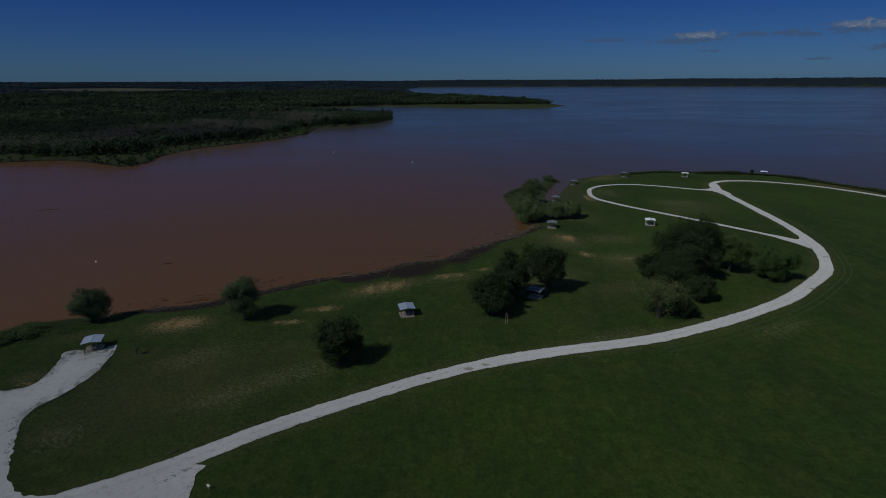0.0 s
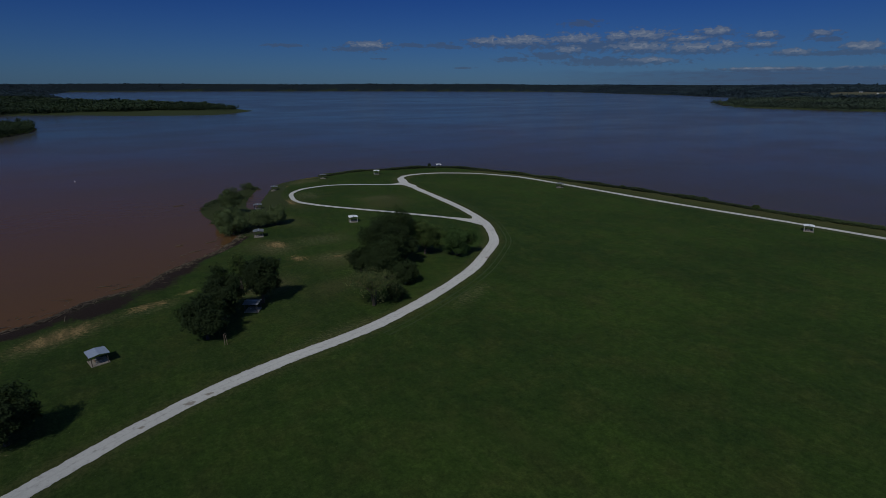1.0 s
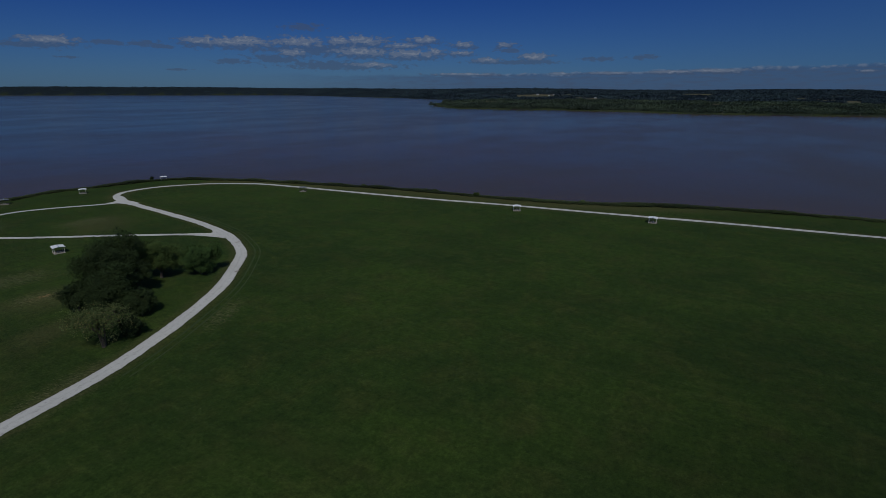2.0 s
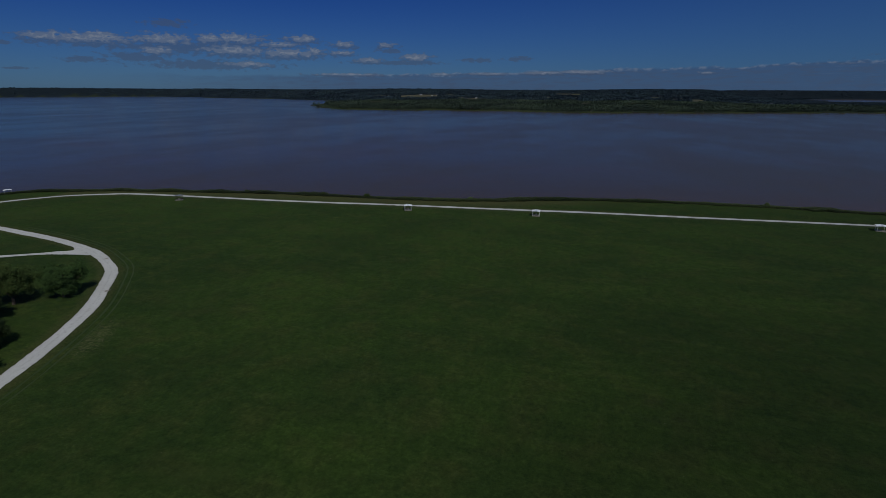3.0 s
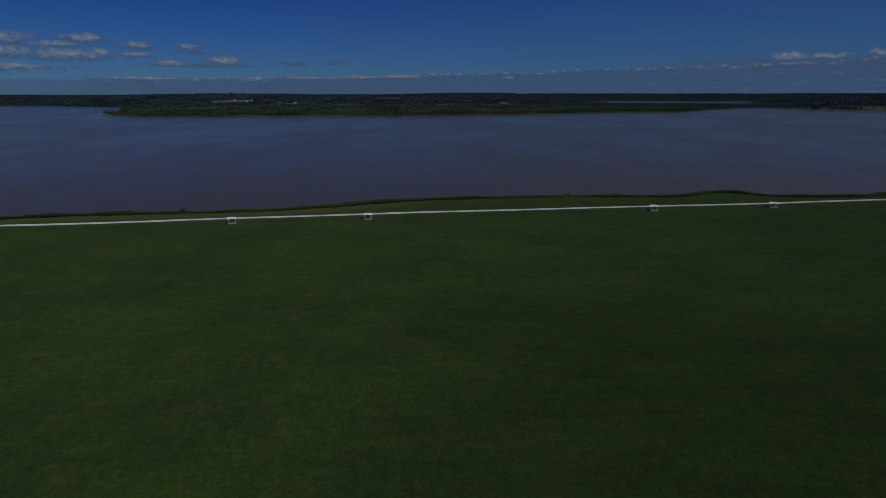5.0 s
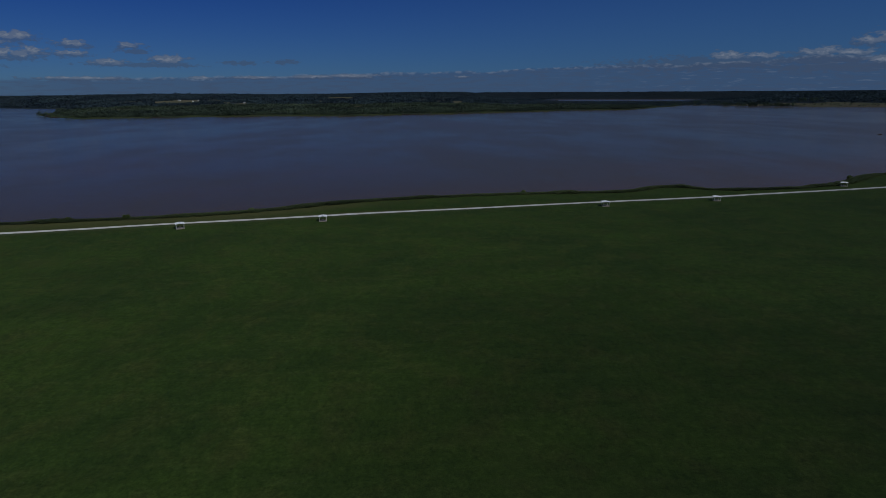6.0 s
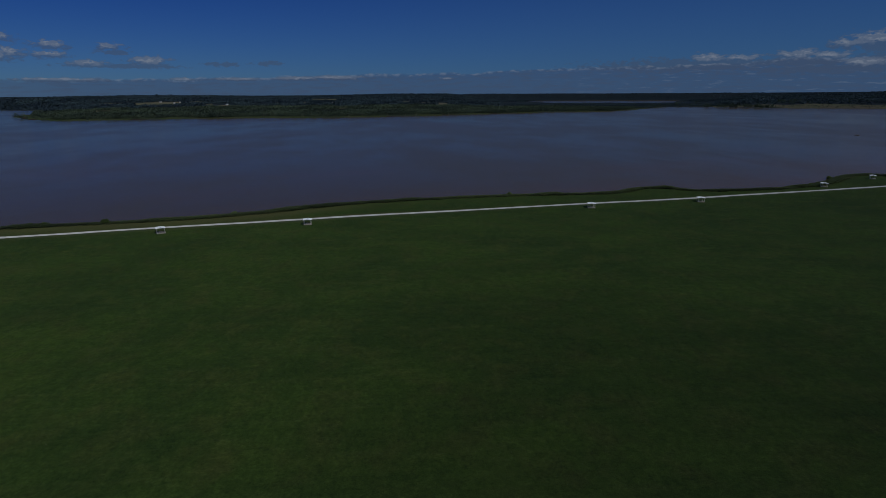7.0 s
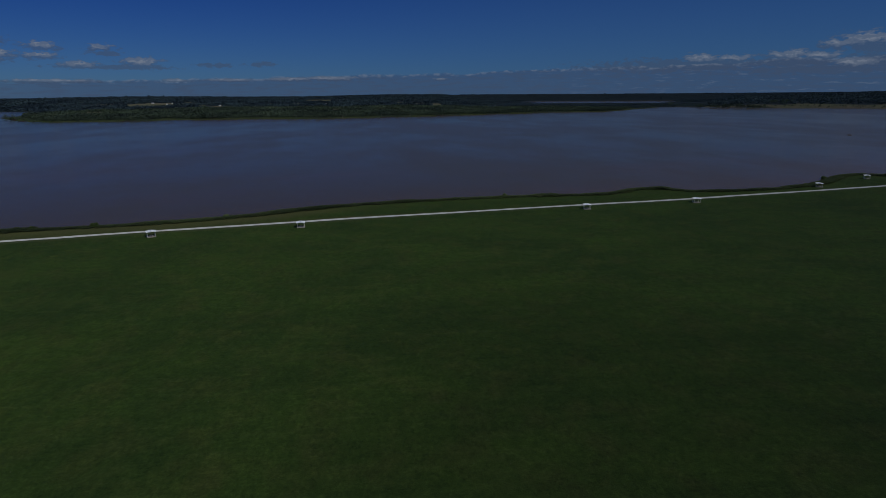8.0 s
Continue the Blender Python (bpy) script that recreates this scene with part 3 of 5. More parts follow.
def make_ground():
    nx, ny = len(GX), len(GY)
    index = np.arange(nx * ny).reshape(nx, ny)
    faces = np.stack([index[:-1, :-1], index[1:, :-1], index[1:, 1:], index[:-1, 1:]], -1).reshape(-1, 4)
    me = mesh_of("ground", np.stack([MX, MY, GZ], -1).reshape(-1, 3), faces, TURF, True)
    park = PARK_D > OUTER_D
    west = park & (MX < 45) & (MY > 60) & (MY < 212)
    fray = value_noise(MX, MY, 9.0)
    # thin straw and flood wrack along the western bank
    straw = np.zeros_like(MX)
    for p in [(-64.5, 119.5, 9.5, 5.0, 12), (-17, 143, 12, 4.5, 28), (2, 152, 8, 2.6, 15), (-38, 120, 5, 2, 10), (-31, 128, 6, 2.6, 10), (46, 192, 4, 7, 20),
              (48, 172, 3.0, 5, 40), (61, 168, 5, 1.2, 10), (13, 158, 4, 1.5, 20), (99, 326, 16, 3, 20), (80, 305, 6, 3, 50),
              (72, 262, 4, 9, 0), (-79, 92, 5, 2, 0)]:
        straw = np.maximum(straw, patch(*p))
    wear = np.zeros_like(MX)
    for p in [(-53, 103, 16, 9, 35), (-41, 88, 16, 8, 30), (-64, 76, 8, 8, 0), (-64, 117, 20, 9, 12), (-18, 141, 24, 9, 28), (2, 150, 18, 7, 15), (45, 188, 14, 20, 20),
              (62, 190, 22, 14, 0), (60, 168, 18, 10, 0), (96, 315, 30, 12, 20), (30, 150, 20, 14, 30), (40, 110, 30, 8, 15), (-30, 96, 24, 8, 30), (80, 115, 20, 6, 30),
              (-82, 95, 9, 5, 0), (84, 275, 14, 22, 0), (112, 250, 22, 14, 0)]:
        wear = np.maximum(wear, 0.7 * patch(*p))
    # browned, thinly grown turf: by the banks, round the junction and along the road verges
    dry = np.zeros_like(MX)
    for p in [(-43, 87, 13, 8, 35), (-37, 92, 12, 7, 30), (-67, 77, 7, 7, 0), (-56, 101, 16, 8, 30), (-66, 104, 9, 5, 0), (-82, 94, 7, 6, 0), (-34, 107, 9, 5, 20), (-84, 113, 12, 5, 20),
              (-64, 120, 15, 8, 12), (-17, 143, 18, 8, 28), (42, 191, 12, 16, 20), (58, 228, 12, 26, 20), (74, 262, 9, 26, 0), (61, 163, 18, 14, 0), (50, 141, 16, 9, 20),
              (112, 238, 28, 16, 40), (92, 318, 26, 9, 15), (34, 150, 16, 10, 30), (-41, 61, 7, 5, 30)]:
        dry = np.maximum(dry, 0.5 * patch(*p))
    dry = np.maximum(dry, 0.48 * patch(-52, 92, 40, 28, 30))
    dry = np.maximum(dry, 0.2 * patch(30, 132, 70, 34, 30))
    for line, lo, hi, much in ((ROAD_SHORE, 3, 9, 0.5), (ROAD_MAIN, 2, 6.5, 0.5)):
        away = np.full(MX.shape, 1e6)
        for (ax, ay), (bx, by) in zip(line, line[1:]):
            k = np.clip(((MX - ax) * (bx - ax) + (MY - ay) * (by - ay)) / ((bx - ax) ** 2 + (by - ay) ** 2), 0, 1)
            away = np.minimum(away, np.hypot(MX - ax - k * (bx - ax), MY - ay - k * (by - ay)))
        dry = np.maximum(dry, np.where(park, much * (0.6 + 0.4 * step(MY, -60, 40)) * step(-away, -hi, -lo), 0))
    dry = np.maximum(dry, np.where(park & (MX > 195) & (MY < 300), (0.2 + 0.42 * step(MY, -20, 60)) * step(-PARK_D, -34, -12), 0))
    mud = np.where(west, step(-PARK_D, -7.5, -3.5) * step(MX, -88, -76), 0) * (0.55 + 0.9 * fray)
    for p in [(-22, 154, 13, 6, 35), (-7, 160, 17, 8.5, 35), (5, 169, 12, 8, 45), (13, 179, 13, 7, 50), (-40, 148, 14, 4, 35), (-70, 130, 14, 4, 10), (24, 194, 10, 4, 50)]:
        mud = np.maximum(mud, np.where(park, 1.1 * patch(*p) * (0.5 + 0.9 * fray), 0))
    mud = np.maximum(mud, np.where(park & (PARK_D < 0.5) & (MX < 60), 0.8, 0))
    mud = np.maximum(mud, np.where(~park & (OUTER_D < 3), 0.9, 0))
    reed = np.where(park & (MX > 40), step(-PARK_D, -13, -5), 0) + np.where(park & (MX < 72) & (MY > 219), 1.0, 0) * step(-PARK_D, -30, -4) + np.where(
        park & (MX < -84), step(-PARK_D, -9, -3), 0) + np.where(~park, step(-OUTER_D, -40, -25) * step(OUTER_D, 2, 5), 0)
    field = np.where(~park, np.maximum(patch(-1330, 2330, 300, 210, -30), patch(2700, 480, 300, 90, 80)), 0)
    field = np.where(~park & pale_field(MX, MY), 0.6, field)
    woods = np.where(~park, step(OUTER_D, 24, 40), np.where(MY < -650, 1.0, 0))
    reed = np.where(~park & (MX > -150) & (MX < 290) & (MY > 1050) & (RANGE < 1340), 1.0, reed)
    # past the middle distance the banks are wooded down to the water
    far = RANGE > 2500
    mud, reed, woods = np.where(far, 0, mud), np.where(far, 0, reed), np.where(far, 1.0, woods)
    # oval of painted shade on the lawn south-east of the start, rippled edge
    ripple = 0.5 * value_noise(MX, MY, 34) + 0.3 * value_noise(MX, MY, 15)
    lawn_shade = np.where(park, step(1.35 - np.hypot((MX - 66) / 95, (MY + 46) / 74) + 0.5 * (ripple - 0.4), 0.0, 1.0), 0)
    # land beyond 2500 m takes the haze-tinted ground colour
    for key, v in (("lawn_shade", lawn_shade), ("straw", straw), ("wear", wear), ("dry", dry), ("mud", mud), ("reed", reed), ("field", field), ("woods", woods), ("hazed_ground", np.where(far & (OUTER_D > 0), 1.0, 0.0))):
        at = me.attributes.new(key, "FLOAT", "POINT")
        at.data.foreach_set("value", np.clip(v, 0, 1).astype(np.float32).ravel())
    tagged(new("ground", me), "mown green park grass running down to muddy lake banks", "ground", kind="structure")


def make_water():
    n = 24
    s = np.linspace(-REACH - 100, REACH + 100, n)
    x, y = np.meshgrid(s, s, indexing="ij")
    index = np.arange(n * n).reshape(n, n)
    faces = np.stack([index[:-1, :-1], index[1:, :-1], index[1:, 1:], index[:-1, 1:]], -1).reshape(-1, 4)
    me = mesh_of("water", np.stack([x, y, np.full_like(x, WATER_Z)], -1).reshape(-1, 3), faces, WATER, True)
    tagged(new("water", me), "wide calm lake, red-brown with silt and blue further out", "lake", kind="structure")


make_ground()
make_water()

# ---- gravel roads ----
def make_road(name, points, width, z, label, seed):
    line = smooth_line(points, 14)
    run = np.r_[0, np.cumsum(np.hypot(*np.diff(line, axis=0).T))]
    at = np.arange(0, run[-1], 0.45)
    x, y = np.interp(at, run, line[:, 0]), np.interp(at, run, line[:, 1])
    tx, ty = np.gradient(x), np.gradient(y)
    size = np.hypot(tx, ty)
    nx, ny = -ty / size, tx / size
    rag = np.random.RandomState(seed)
    across = np.array([-1, -0.8, -0.45, -0.2, 0, 0.2, 0.45, 0.8, 1.0])
    wheel = np.array([0.9, 0.5, 0.0, 0.45, 0.75, 0.45, 0.0, 0.5, 0.9])
    verts = []
    for k, s in enumerate(across):
        w = np.full(len(at), s * width / 2)
        if abs(s) == 1:
            w = w + s * (0.24 * (value_noise(at + 40 * k, at * 0, 1.6) - 0.5) + 0.4 * (value_noise(at + 90 * k, at * 0, 13.0) - 0.5) + rag.normal(0, 0.05, len(at)))
        zz = on_grid(GZ, x + nx * w, y + ny * w) + z + (0.05 * (1 - s * s) if abs(s) < 1 else -0.01)
        verts.append(np.stack([x + nx * w, y + ny * w, zz], -1))
    verts = np.stack(verts, 1)
    n, k = verts.shape[:2]
    index = np.arange(n * k).reshape(n, k)
    faces = np.stack([index[:-1, :-1], index[:-1, 1:], index[1:, 1:], index[1:, :-1]], -1).reshape(-1, 4)[:, ::-1]
    me = mesh_of(name, verts.reshape(-1, 3), faces, GRAVEL, True)
    me.attributes.new("lane", "FLOAT", "POINT").data.foreach_set("value", np.tile(wheel, n).astype(np.float32))
    tagged(new(name, me), label, "gravel road", kind="structure")


def make_gravel_patch(name, outline, z, label, seed, rough=1.0):
    """A flat spread of gravel with a ragged rim."""
    rag = np.random.RandomState(seed)
    line = smooth_line(outline, 14, True)
    run = np.r_[0, np.cumsum(np.hypot(*np.diff(line, axis=0).T))]
    t = np.roll(line, -1, axis=0) - np.roll(line, 1, axis=0)
    out = np.stack([t[:, 1], -t[:, 0]], -1) / (np.linalg.norm(t, axis=1, keepdims=True) + 1e-6)
    w = 0.75 * (value_noise(run, run * 0, 1.1) - 0.5) + 0.7 * (value_noise(run + 70, run * 0, 3.5) - 0.5) + rag.normal(0, 0.06, len(run))
    bm = bmesh.new()
    vs = [bm.verts.new((p[0], p[1], z)) for p in line + out * rough * w[:, None]]
    f = bm.faces.new(vs)
    bm.normal_update()
    if f.normal.z < 0:
        f.normal_flip()
    bmesh.ops.triangulate(bm, faces=[f], ngon_method="EAR_CLIP")
    bm.normal_update()
    for f in bm.faces:
        if f.normal.z < 0:
            f.normal_flip()
    tagged(part(name, bm, GRAVEL), label, "gravel road", kind="structure")


make_road("road_main", ROAD_MAIN, 3.75, 0.04, "pale crushed-limestone road curving through mown grass", 3)
make_road("road_shore", ROAD_SHORE, 3.2, 0.052, "long pale gravel road running along the lake shore", 4)
make_road("road_loop", ROAD_LOOP, 2.45, 0.064, "narrow pale gravel loop road round a grass island", 5)
make_gravel_patch("road_lot", [(-58.7, 62.8), (-61.3, 63.6), (-64.1, 65.6), (-67.1, 69.2), (-69.1, 72.6), (-71.3, 76.3), (-73.1, 79.7), (-74, 82.1), (-74, 84.4), (-73.4, 86.2), (-71.7, 89.3),
                  (-70.6, 94.5), (-70.8, 100.2), (-72, 106), (-73.4, 108.6), (-75.4, 106.4), (-79.6, 106.2), (-82, 105.2), (-82, 103), (-80.4, 98.6), (-79.7, 94.6), (-80.2, 91.6), (-82.5, 90.4),
                  (-85.5, 89.9), (-92, 90), (-97, 87), (-97, 76), (-90, 60), (-80, 48), (-66, 42), (-50, 40), (-38, 48), (-35.6, 57), (-36.2, 62.1), (-36.8, 65), (-37.2, 67), (-36.6, 68.8),
                  (-39, 68.9), (-44, 66.0), (-50, 63.2)], 0.076, "pale gravel parking spur and track beside a picnic shelter", 6, 0.6)
make_gravel_patch("road_fork", [(143, 268), (140.5, 277), (136, 281), (143, 284), (147, 291), (152, 296), (151, 290), (147.5, 280), (147, 270)], 0.088, "pale gravel flare where the roads part", 7, 0.3)
make_gravel_patch("road_join", [(121.5, 196.5), (126, 188), (127.5, 180), (128.5, 173), (132.5, 180), (135.5, 196), (134, 198.5), (132.2, 192), (129.4, 188), (125.4, 192.5)], 0.088, "pale gravel flare where the loop joins", 8, 0.3)


def make_strip(name, points, offset, width, z, mat, label, category, start=0.0, end=1.0):
    """A thin worn strip beside a road line."""
    line = smooth_line(points, 10)
    line = line[int(len(line) * start):int(len(line) * end)]
    t = np.gradient(line, axis=0)
    n = np.stack([t[:, 1], -t[:, 0]], -1) / np.linalg.norm(t, axis=1, keepdims=True)
    run = np.arange(len(line)) * 1.0
    w = width * (0.55 + 0.9 * value_noise(run, run * 0, 3.0)) / 2
    a, b = line + n * (offset - w)[:, None], line + n * (offset + w)[:, None]
    verts = np.concatenate([np.c_[a, np.full(len(a), z)], np.c_[b, np.full(len(b), z)]])
    k = len(a)
    faces = [(i, i + 1, k + i + 1, k + i) for i in range(k - 1)]
    tagged(new(name, mesh_of(name, verts, np.array(faces)[:, ::-1], mat)), label, category, kind="structure")


for k, (off, wide) in enumerate([(4.6, 0.5), (6.3, 0.4)]):
    make_strip("track_%d" % (k + 1), ROAD_MAIN, off, wide, 0.012 + 0.004 * k, TRACK, "faint worn tyre track in the grass verge", "tyre track", 0.50, 0.93)
make_strip("track_3", ROAD_SHORE, 3.3, 1.5, 0.012, TRACK, "dull worn grass verge beside the gravel road", "verge", 0.30, 0.97)
for k, (x, y, r) in enumerate([(125.9, 167.6, 0.9), (103.2, 139.8, 0.9), (5.0, 97.2, 1.0), (8.6, 98.8, 0.7), (-3, 93.6, 0.5), (-60, 57, 0.9)]):
    rag = np.random.RandomState(300 + k)
    bm = bmesh.new()
    ring = [bm.verts.new((x + math.cos(q) * r * rag.uniform(0.6, 1.5), y + math.sin(q) * r * rag.uniform(0.4, 0.8), 0.115)) for q in np.linspace(0, 2 * math.pi, 15)[:-1]]
    bm.faces.new(ring)
    bm.normal_update()
    tagged(part("road_stain_%d" % (k + 1), bm, DAMP), "dark damp patch on the pale gravel road", "stain", kind="structure")


# ---- trees ----
def cards(rng, lobes, count, size, shell=(0.66, 1.08), tilt=0.85, squash=1.0, heart=None, lift=0.25):
    """Leaf clumps: quads set on and in round lobes (x, y, z, r)."""
    lobes = np.asarray(lobes, float)
    share = lobes[:, 3] ** 2
    pick = rng.choice(len(lobes), count, p=share / share.sum())
    way = rng.normal(size=(count, 3))
    way /= np.linalg.norm(way, axis=1, keepdims=True)
    far = rng.uniform(*shell, count) * (1 + 0.18 * np.sin(5 * way[:, 0] + pick) * np.cos(4 * way[:, 2] + 2 * pick))
    mid = lobes[pick, :3] + way * (lobes[pick, 3] * far)[:, None] * (1, 1, squash)
    if heart is not None:
        out = mid - heart
        way = 0.3 * way + out / (np.linalg.norm(out, axis=1, keepdims=True) + 1e-6)
    n = way + rng.normal(0, tilt, (count, 3)) + (0, 0, lift)
    n /= np.linalg.norm(n, axis=1, keepdims=True)
    u = np.cross(n, rng.normal(size=(count, 3)))
    u /= np.linalg.norm(u, axis=1, keepdims=True)
    v = np.cross(n, u)
    s = size * rng.uniform(0.65, 1.4, count)
    u, v = u * s[:, None] * 0.62, v * s[:, None] * 0.5
    k = rng.uniform(0.5, 1.2, (count, 2))
    return np.stack([mid - u - v * k[:, :1], mid + u * k[:, 1:] - v, mid + u + v * k[:, :1], mid - u * k[:, 1:] + v], 1)


def clumps(rng, lobes, each, count, size, squash=1.0, small=(0.16, 0.34), heart=None):
    """Leaf cards gathered in many small clumps that sit on the lobes, with gaps between."""
    lobes = np.asarray(lobes, float)
    share = lobes[:, 3] ** 2
    n = len(lobes) * each
    pick = rng.choice(len(lobes), n, p=share / share.sum())
    way = rng.normal(size=(n, 3)) + (0, 0, 0.15)
    way /= np.linalg.norm(way, axis=1, keepdims=True)
    r = lobes[pick, 3]
    far = r * rng.uniform(0.55, 1.12, n)
    mid = lobes[pick, :3] + way * far[:, None] * (1, 1, squash)
    return cards(rng, np.c_[mid, r * rng.uniform(*small, n) + 0.12], count, size, (0.3, 1.15), 0.5, 1.0, heart)


def quad_mesh(name, quads, mat, corners=4):
    quads = np.concatenate(quads) if isinstance(quads, list) else quads
    if corners == 3:
        quads = np.stack([quads[:, 0], quads[:, 1], (quads[:, 2] + quads[:, 3]) / 2], 1)
    return mesh_of(name, quads.reshape(-1, 3), np.arange(len(quads) * corners).reshape(-1, corners), mat)


def tree(x, y, height, radius, mat, seed, label, category="tree", name="tree", count=20000, leaf=0.19, lobes=24, low=0.28, stems=1, squash=0.85, group="park trees", bare=0.0):
    rng = np.random.RandomState(seed)
    leaf, count = leaf * 1.45, int(count * 0.62)
    base = float(on_grid(GZ, x, y))
    top = tagged(new(name), label, category, group)
    top.location = (x, y, base)
    mid = height * (0.5 + low / 2)
    half = height * (1 - low) / 2
    balls = [(0, 0, mid, min(radius, half) * 0.72)]
    for k in range(lobes):
        a, up = k * 2.399963 + rng.uniform(-0.3, 0.3), rng.uniform(-0.9, 0.92)
        out = math.sqrt(max(0.05, 1 - up * up)) * rng.uniform(0.45, 0.86)
        balls.append((math.cos(a) * out * radius, math.sin(a) * out * radius, mid + up * half * 0.75, radius * rng.uniform(0.2, 0.42)))
    bm = bmesh.new()
    foot = 0.03 * height + 0.06
    for s in range(stems):
        a = s * 2.1 + rng.uniform(0, 1)
        off = 0.0 if stems == 1 else 0.25
        p = Vector((math.cos(a) * off, math.sin(a) * off, -0.3))
        q = p + Vector((math.cos(a) * off * 3 + rng.uniform(-0.2, 0.2), math.sin(a) * off * 3, height * (low * 0.9 + 0.15)))
        beam(bm, p, q, foot / stems ** 0.4 * 1.15, foot / stems ** 0.4 * 0.6)
        for k in range(s, len(balls), stems):
            c = Vector(balls[k][:3])
            knee = q.lerp(c, 0.45) + Vector(rng.uniform(-0.3, 0.3, 3))
            start = p.lerp(q, rng.uniform(0.65, 1.0))
            beam(bm, start, knee, foot * 0.38, foot * 0.24, 5)
            beam(bm, knee, c + Vector(rng.uniform(-0.3, 0.3, 3)), foot * 0.24, foot * 0.08, 5)
    part("trunk", bm, BARK, top)
    crown = np.concatenate([clumps(rng, balls, 16, count, leaf, squash, (0.2, 0.42), heart=(0, 0, mid * 0.7)), cards(rng, balls, count // 5, leaf * 1.4, (0.3, 0.85), 0.5, squash, (0, 0, mid * 0.7))])
    crown = crown[crown[:, :, 2].min(axis=1) > 0.05]
    if bare:
        crown = crown[rng.rand(len(crown)) > bare]
    new("crown", quad_mesh("crown", crown, mat, 3)).parent = top
    return top


OAK_LABEL = "dense dark green spreading oak on mown grass"
tree(-86.3, 120.9, 9.0, 4.7, WILLOW, 11, "bushy grey-green willow at the muddy water's edge", leaf=0.15, low=0.04, count=26000, lobes=30)
tree(-49, 121.8, 11.2, 5.1, WILLOW, 12, "round grey-green willow on the grassy bank", leaf=0.15, low=0.12, count=26000, lobes=30)
tree(-21.9, 99.8, 11.8, 5.1, OAK, 13, "low dense dark oak standing alone on grass", low=0.05, count=28000)
tree(12.3, 123.5, 11.2, 5.3, OAK, 14, OAK_LABEL, low=0.06, count=26000)
tree(17.6, 133.2, 15.0, 5.6, OAK, 15, OAK_LABEL, count=30000, low=0.04)
tree(28.4, 138.8, 14.2, 5.7, OAK, 16, OAK_LABEL, count=30000, low=0.06)
tree(25.2, 149, 12.4, 3.2, ELM, 17, "lighter green young tree behind dark oaks", count=9000)
tree(53.2, 121.8, 10.0, 7.2, PALE, 18, "thin yellowing tree with several grey stems", leaf=0.17, count=15000, stems=3, low=0.38, lobes=26, bare=0.5)
tree(59.6, 122.0, 5.4, 3.0, OAK, 28, "small dark thicket beside a thin yellowing tree", count=8000, low=0.02)
tree(72.8, 153, 17.6, 9.6, OAK, 19, "largest dark oak of a dense clump", count=44000, lobes=34, low=0.1)
tree(64.2, 138.8, 14.0, 6.3, OAK, 20, OAK_LABEL, count=30000, low=0.06)
tree(76.5, 148, 10.0, 4.4, OAK, 21, OAK_LABEL, count=16000)
tree(69.5, 144.5, 12.6, 5.8, OAK, 27, OAK_LABEL, count=20000, low=0.08)
tree(60.8, 148.6, 8.2, 4.8, OAK, 23, OAK_LABEL, low=0.08, bare=0.25)
tree(67.6, 131.6, 8.0, 4.0, OAK, 24, "small dark oak at the edge of a clump", count=13000, low=0.05)
tree(85, 165, 13.2, 4.6, OAK, 22, OAK_LABEL, count=14000, low=0.2)
tree(87.2, 154.5, 12.6, 6.2, ELM, 25, "olive-green rounded tree beside dark oaks", low=0.1, count=24000)
tree(95.8, 147.2, 10.2, 6.2, FRESH, 26, "fresh green rounded tree near the road bend", low=0.05, count=26000)
for k, (x, y, h, r) in enumerate([(36.8, 220.5, 11.0, 6.8), (47.3, 220.5, 7.8, 4.2), (54, 221.5, 8.2, 4.6), (42, 252, 12.0, 5.0), (36, 238, 5.5, 4.5)]):
    tree(x, y, h, r, WILLOW, 40 + k, "bushy willow standing at the flooded lake edge", low=0.02, leaf=0.2, count=20000, lobes=28, group="flooded willows")
tree(-66, 104, 2.6, 1.2, BARE, 50, "thin bare sapling beside the gravel spur", "sapling", "sapling", count=110, leaf=0.16, lobes=6)
tree(195, 338, 4.2, 1.1, OAK, 51, "slim dark cedar at the end of the point", "tree", "cedar", count=1500, leaf=0.25, lobes=10, low=0.05)


# ---- brush and reeds ----
def brush(name, places, mat, label, seed, count=26, leaf=0.45, lift=0.0):
    """Many low clumps as one object. Places: x, y, height, radius."""
    rng = np.random.RandomState(seed)
    out = []
    for x, y, h, r in places:
        z = max(float(on_grid(GZ, x, y)), WATER_Z - 0.3) + lift
        n = max(6, int(count * min(2.2, h * r)))
        q = cards(rng, [(0, 0, h * 0.45, 1.0), (0.3, 0.2, h * 0.3, 0.8)], n, leaf * (0.7 + 0.3 * h), (0.3, 1.05), 0.6, lift=0.9)
        q[:, :, :2] *= r
        q[:, :, 2] = h * 0.42 + (q[:, :, 2] - h * 0.4) * h * 0.5
        out.append(q + (x, y, z))
    tagged(new(name, quad_mesh(name, out, mat, 3)), label, "brush", kind="stuff")


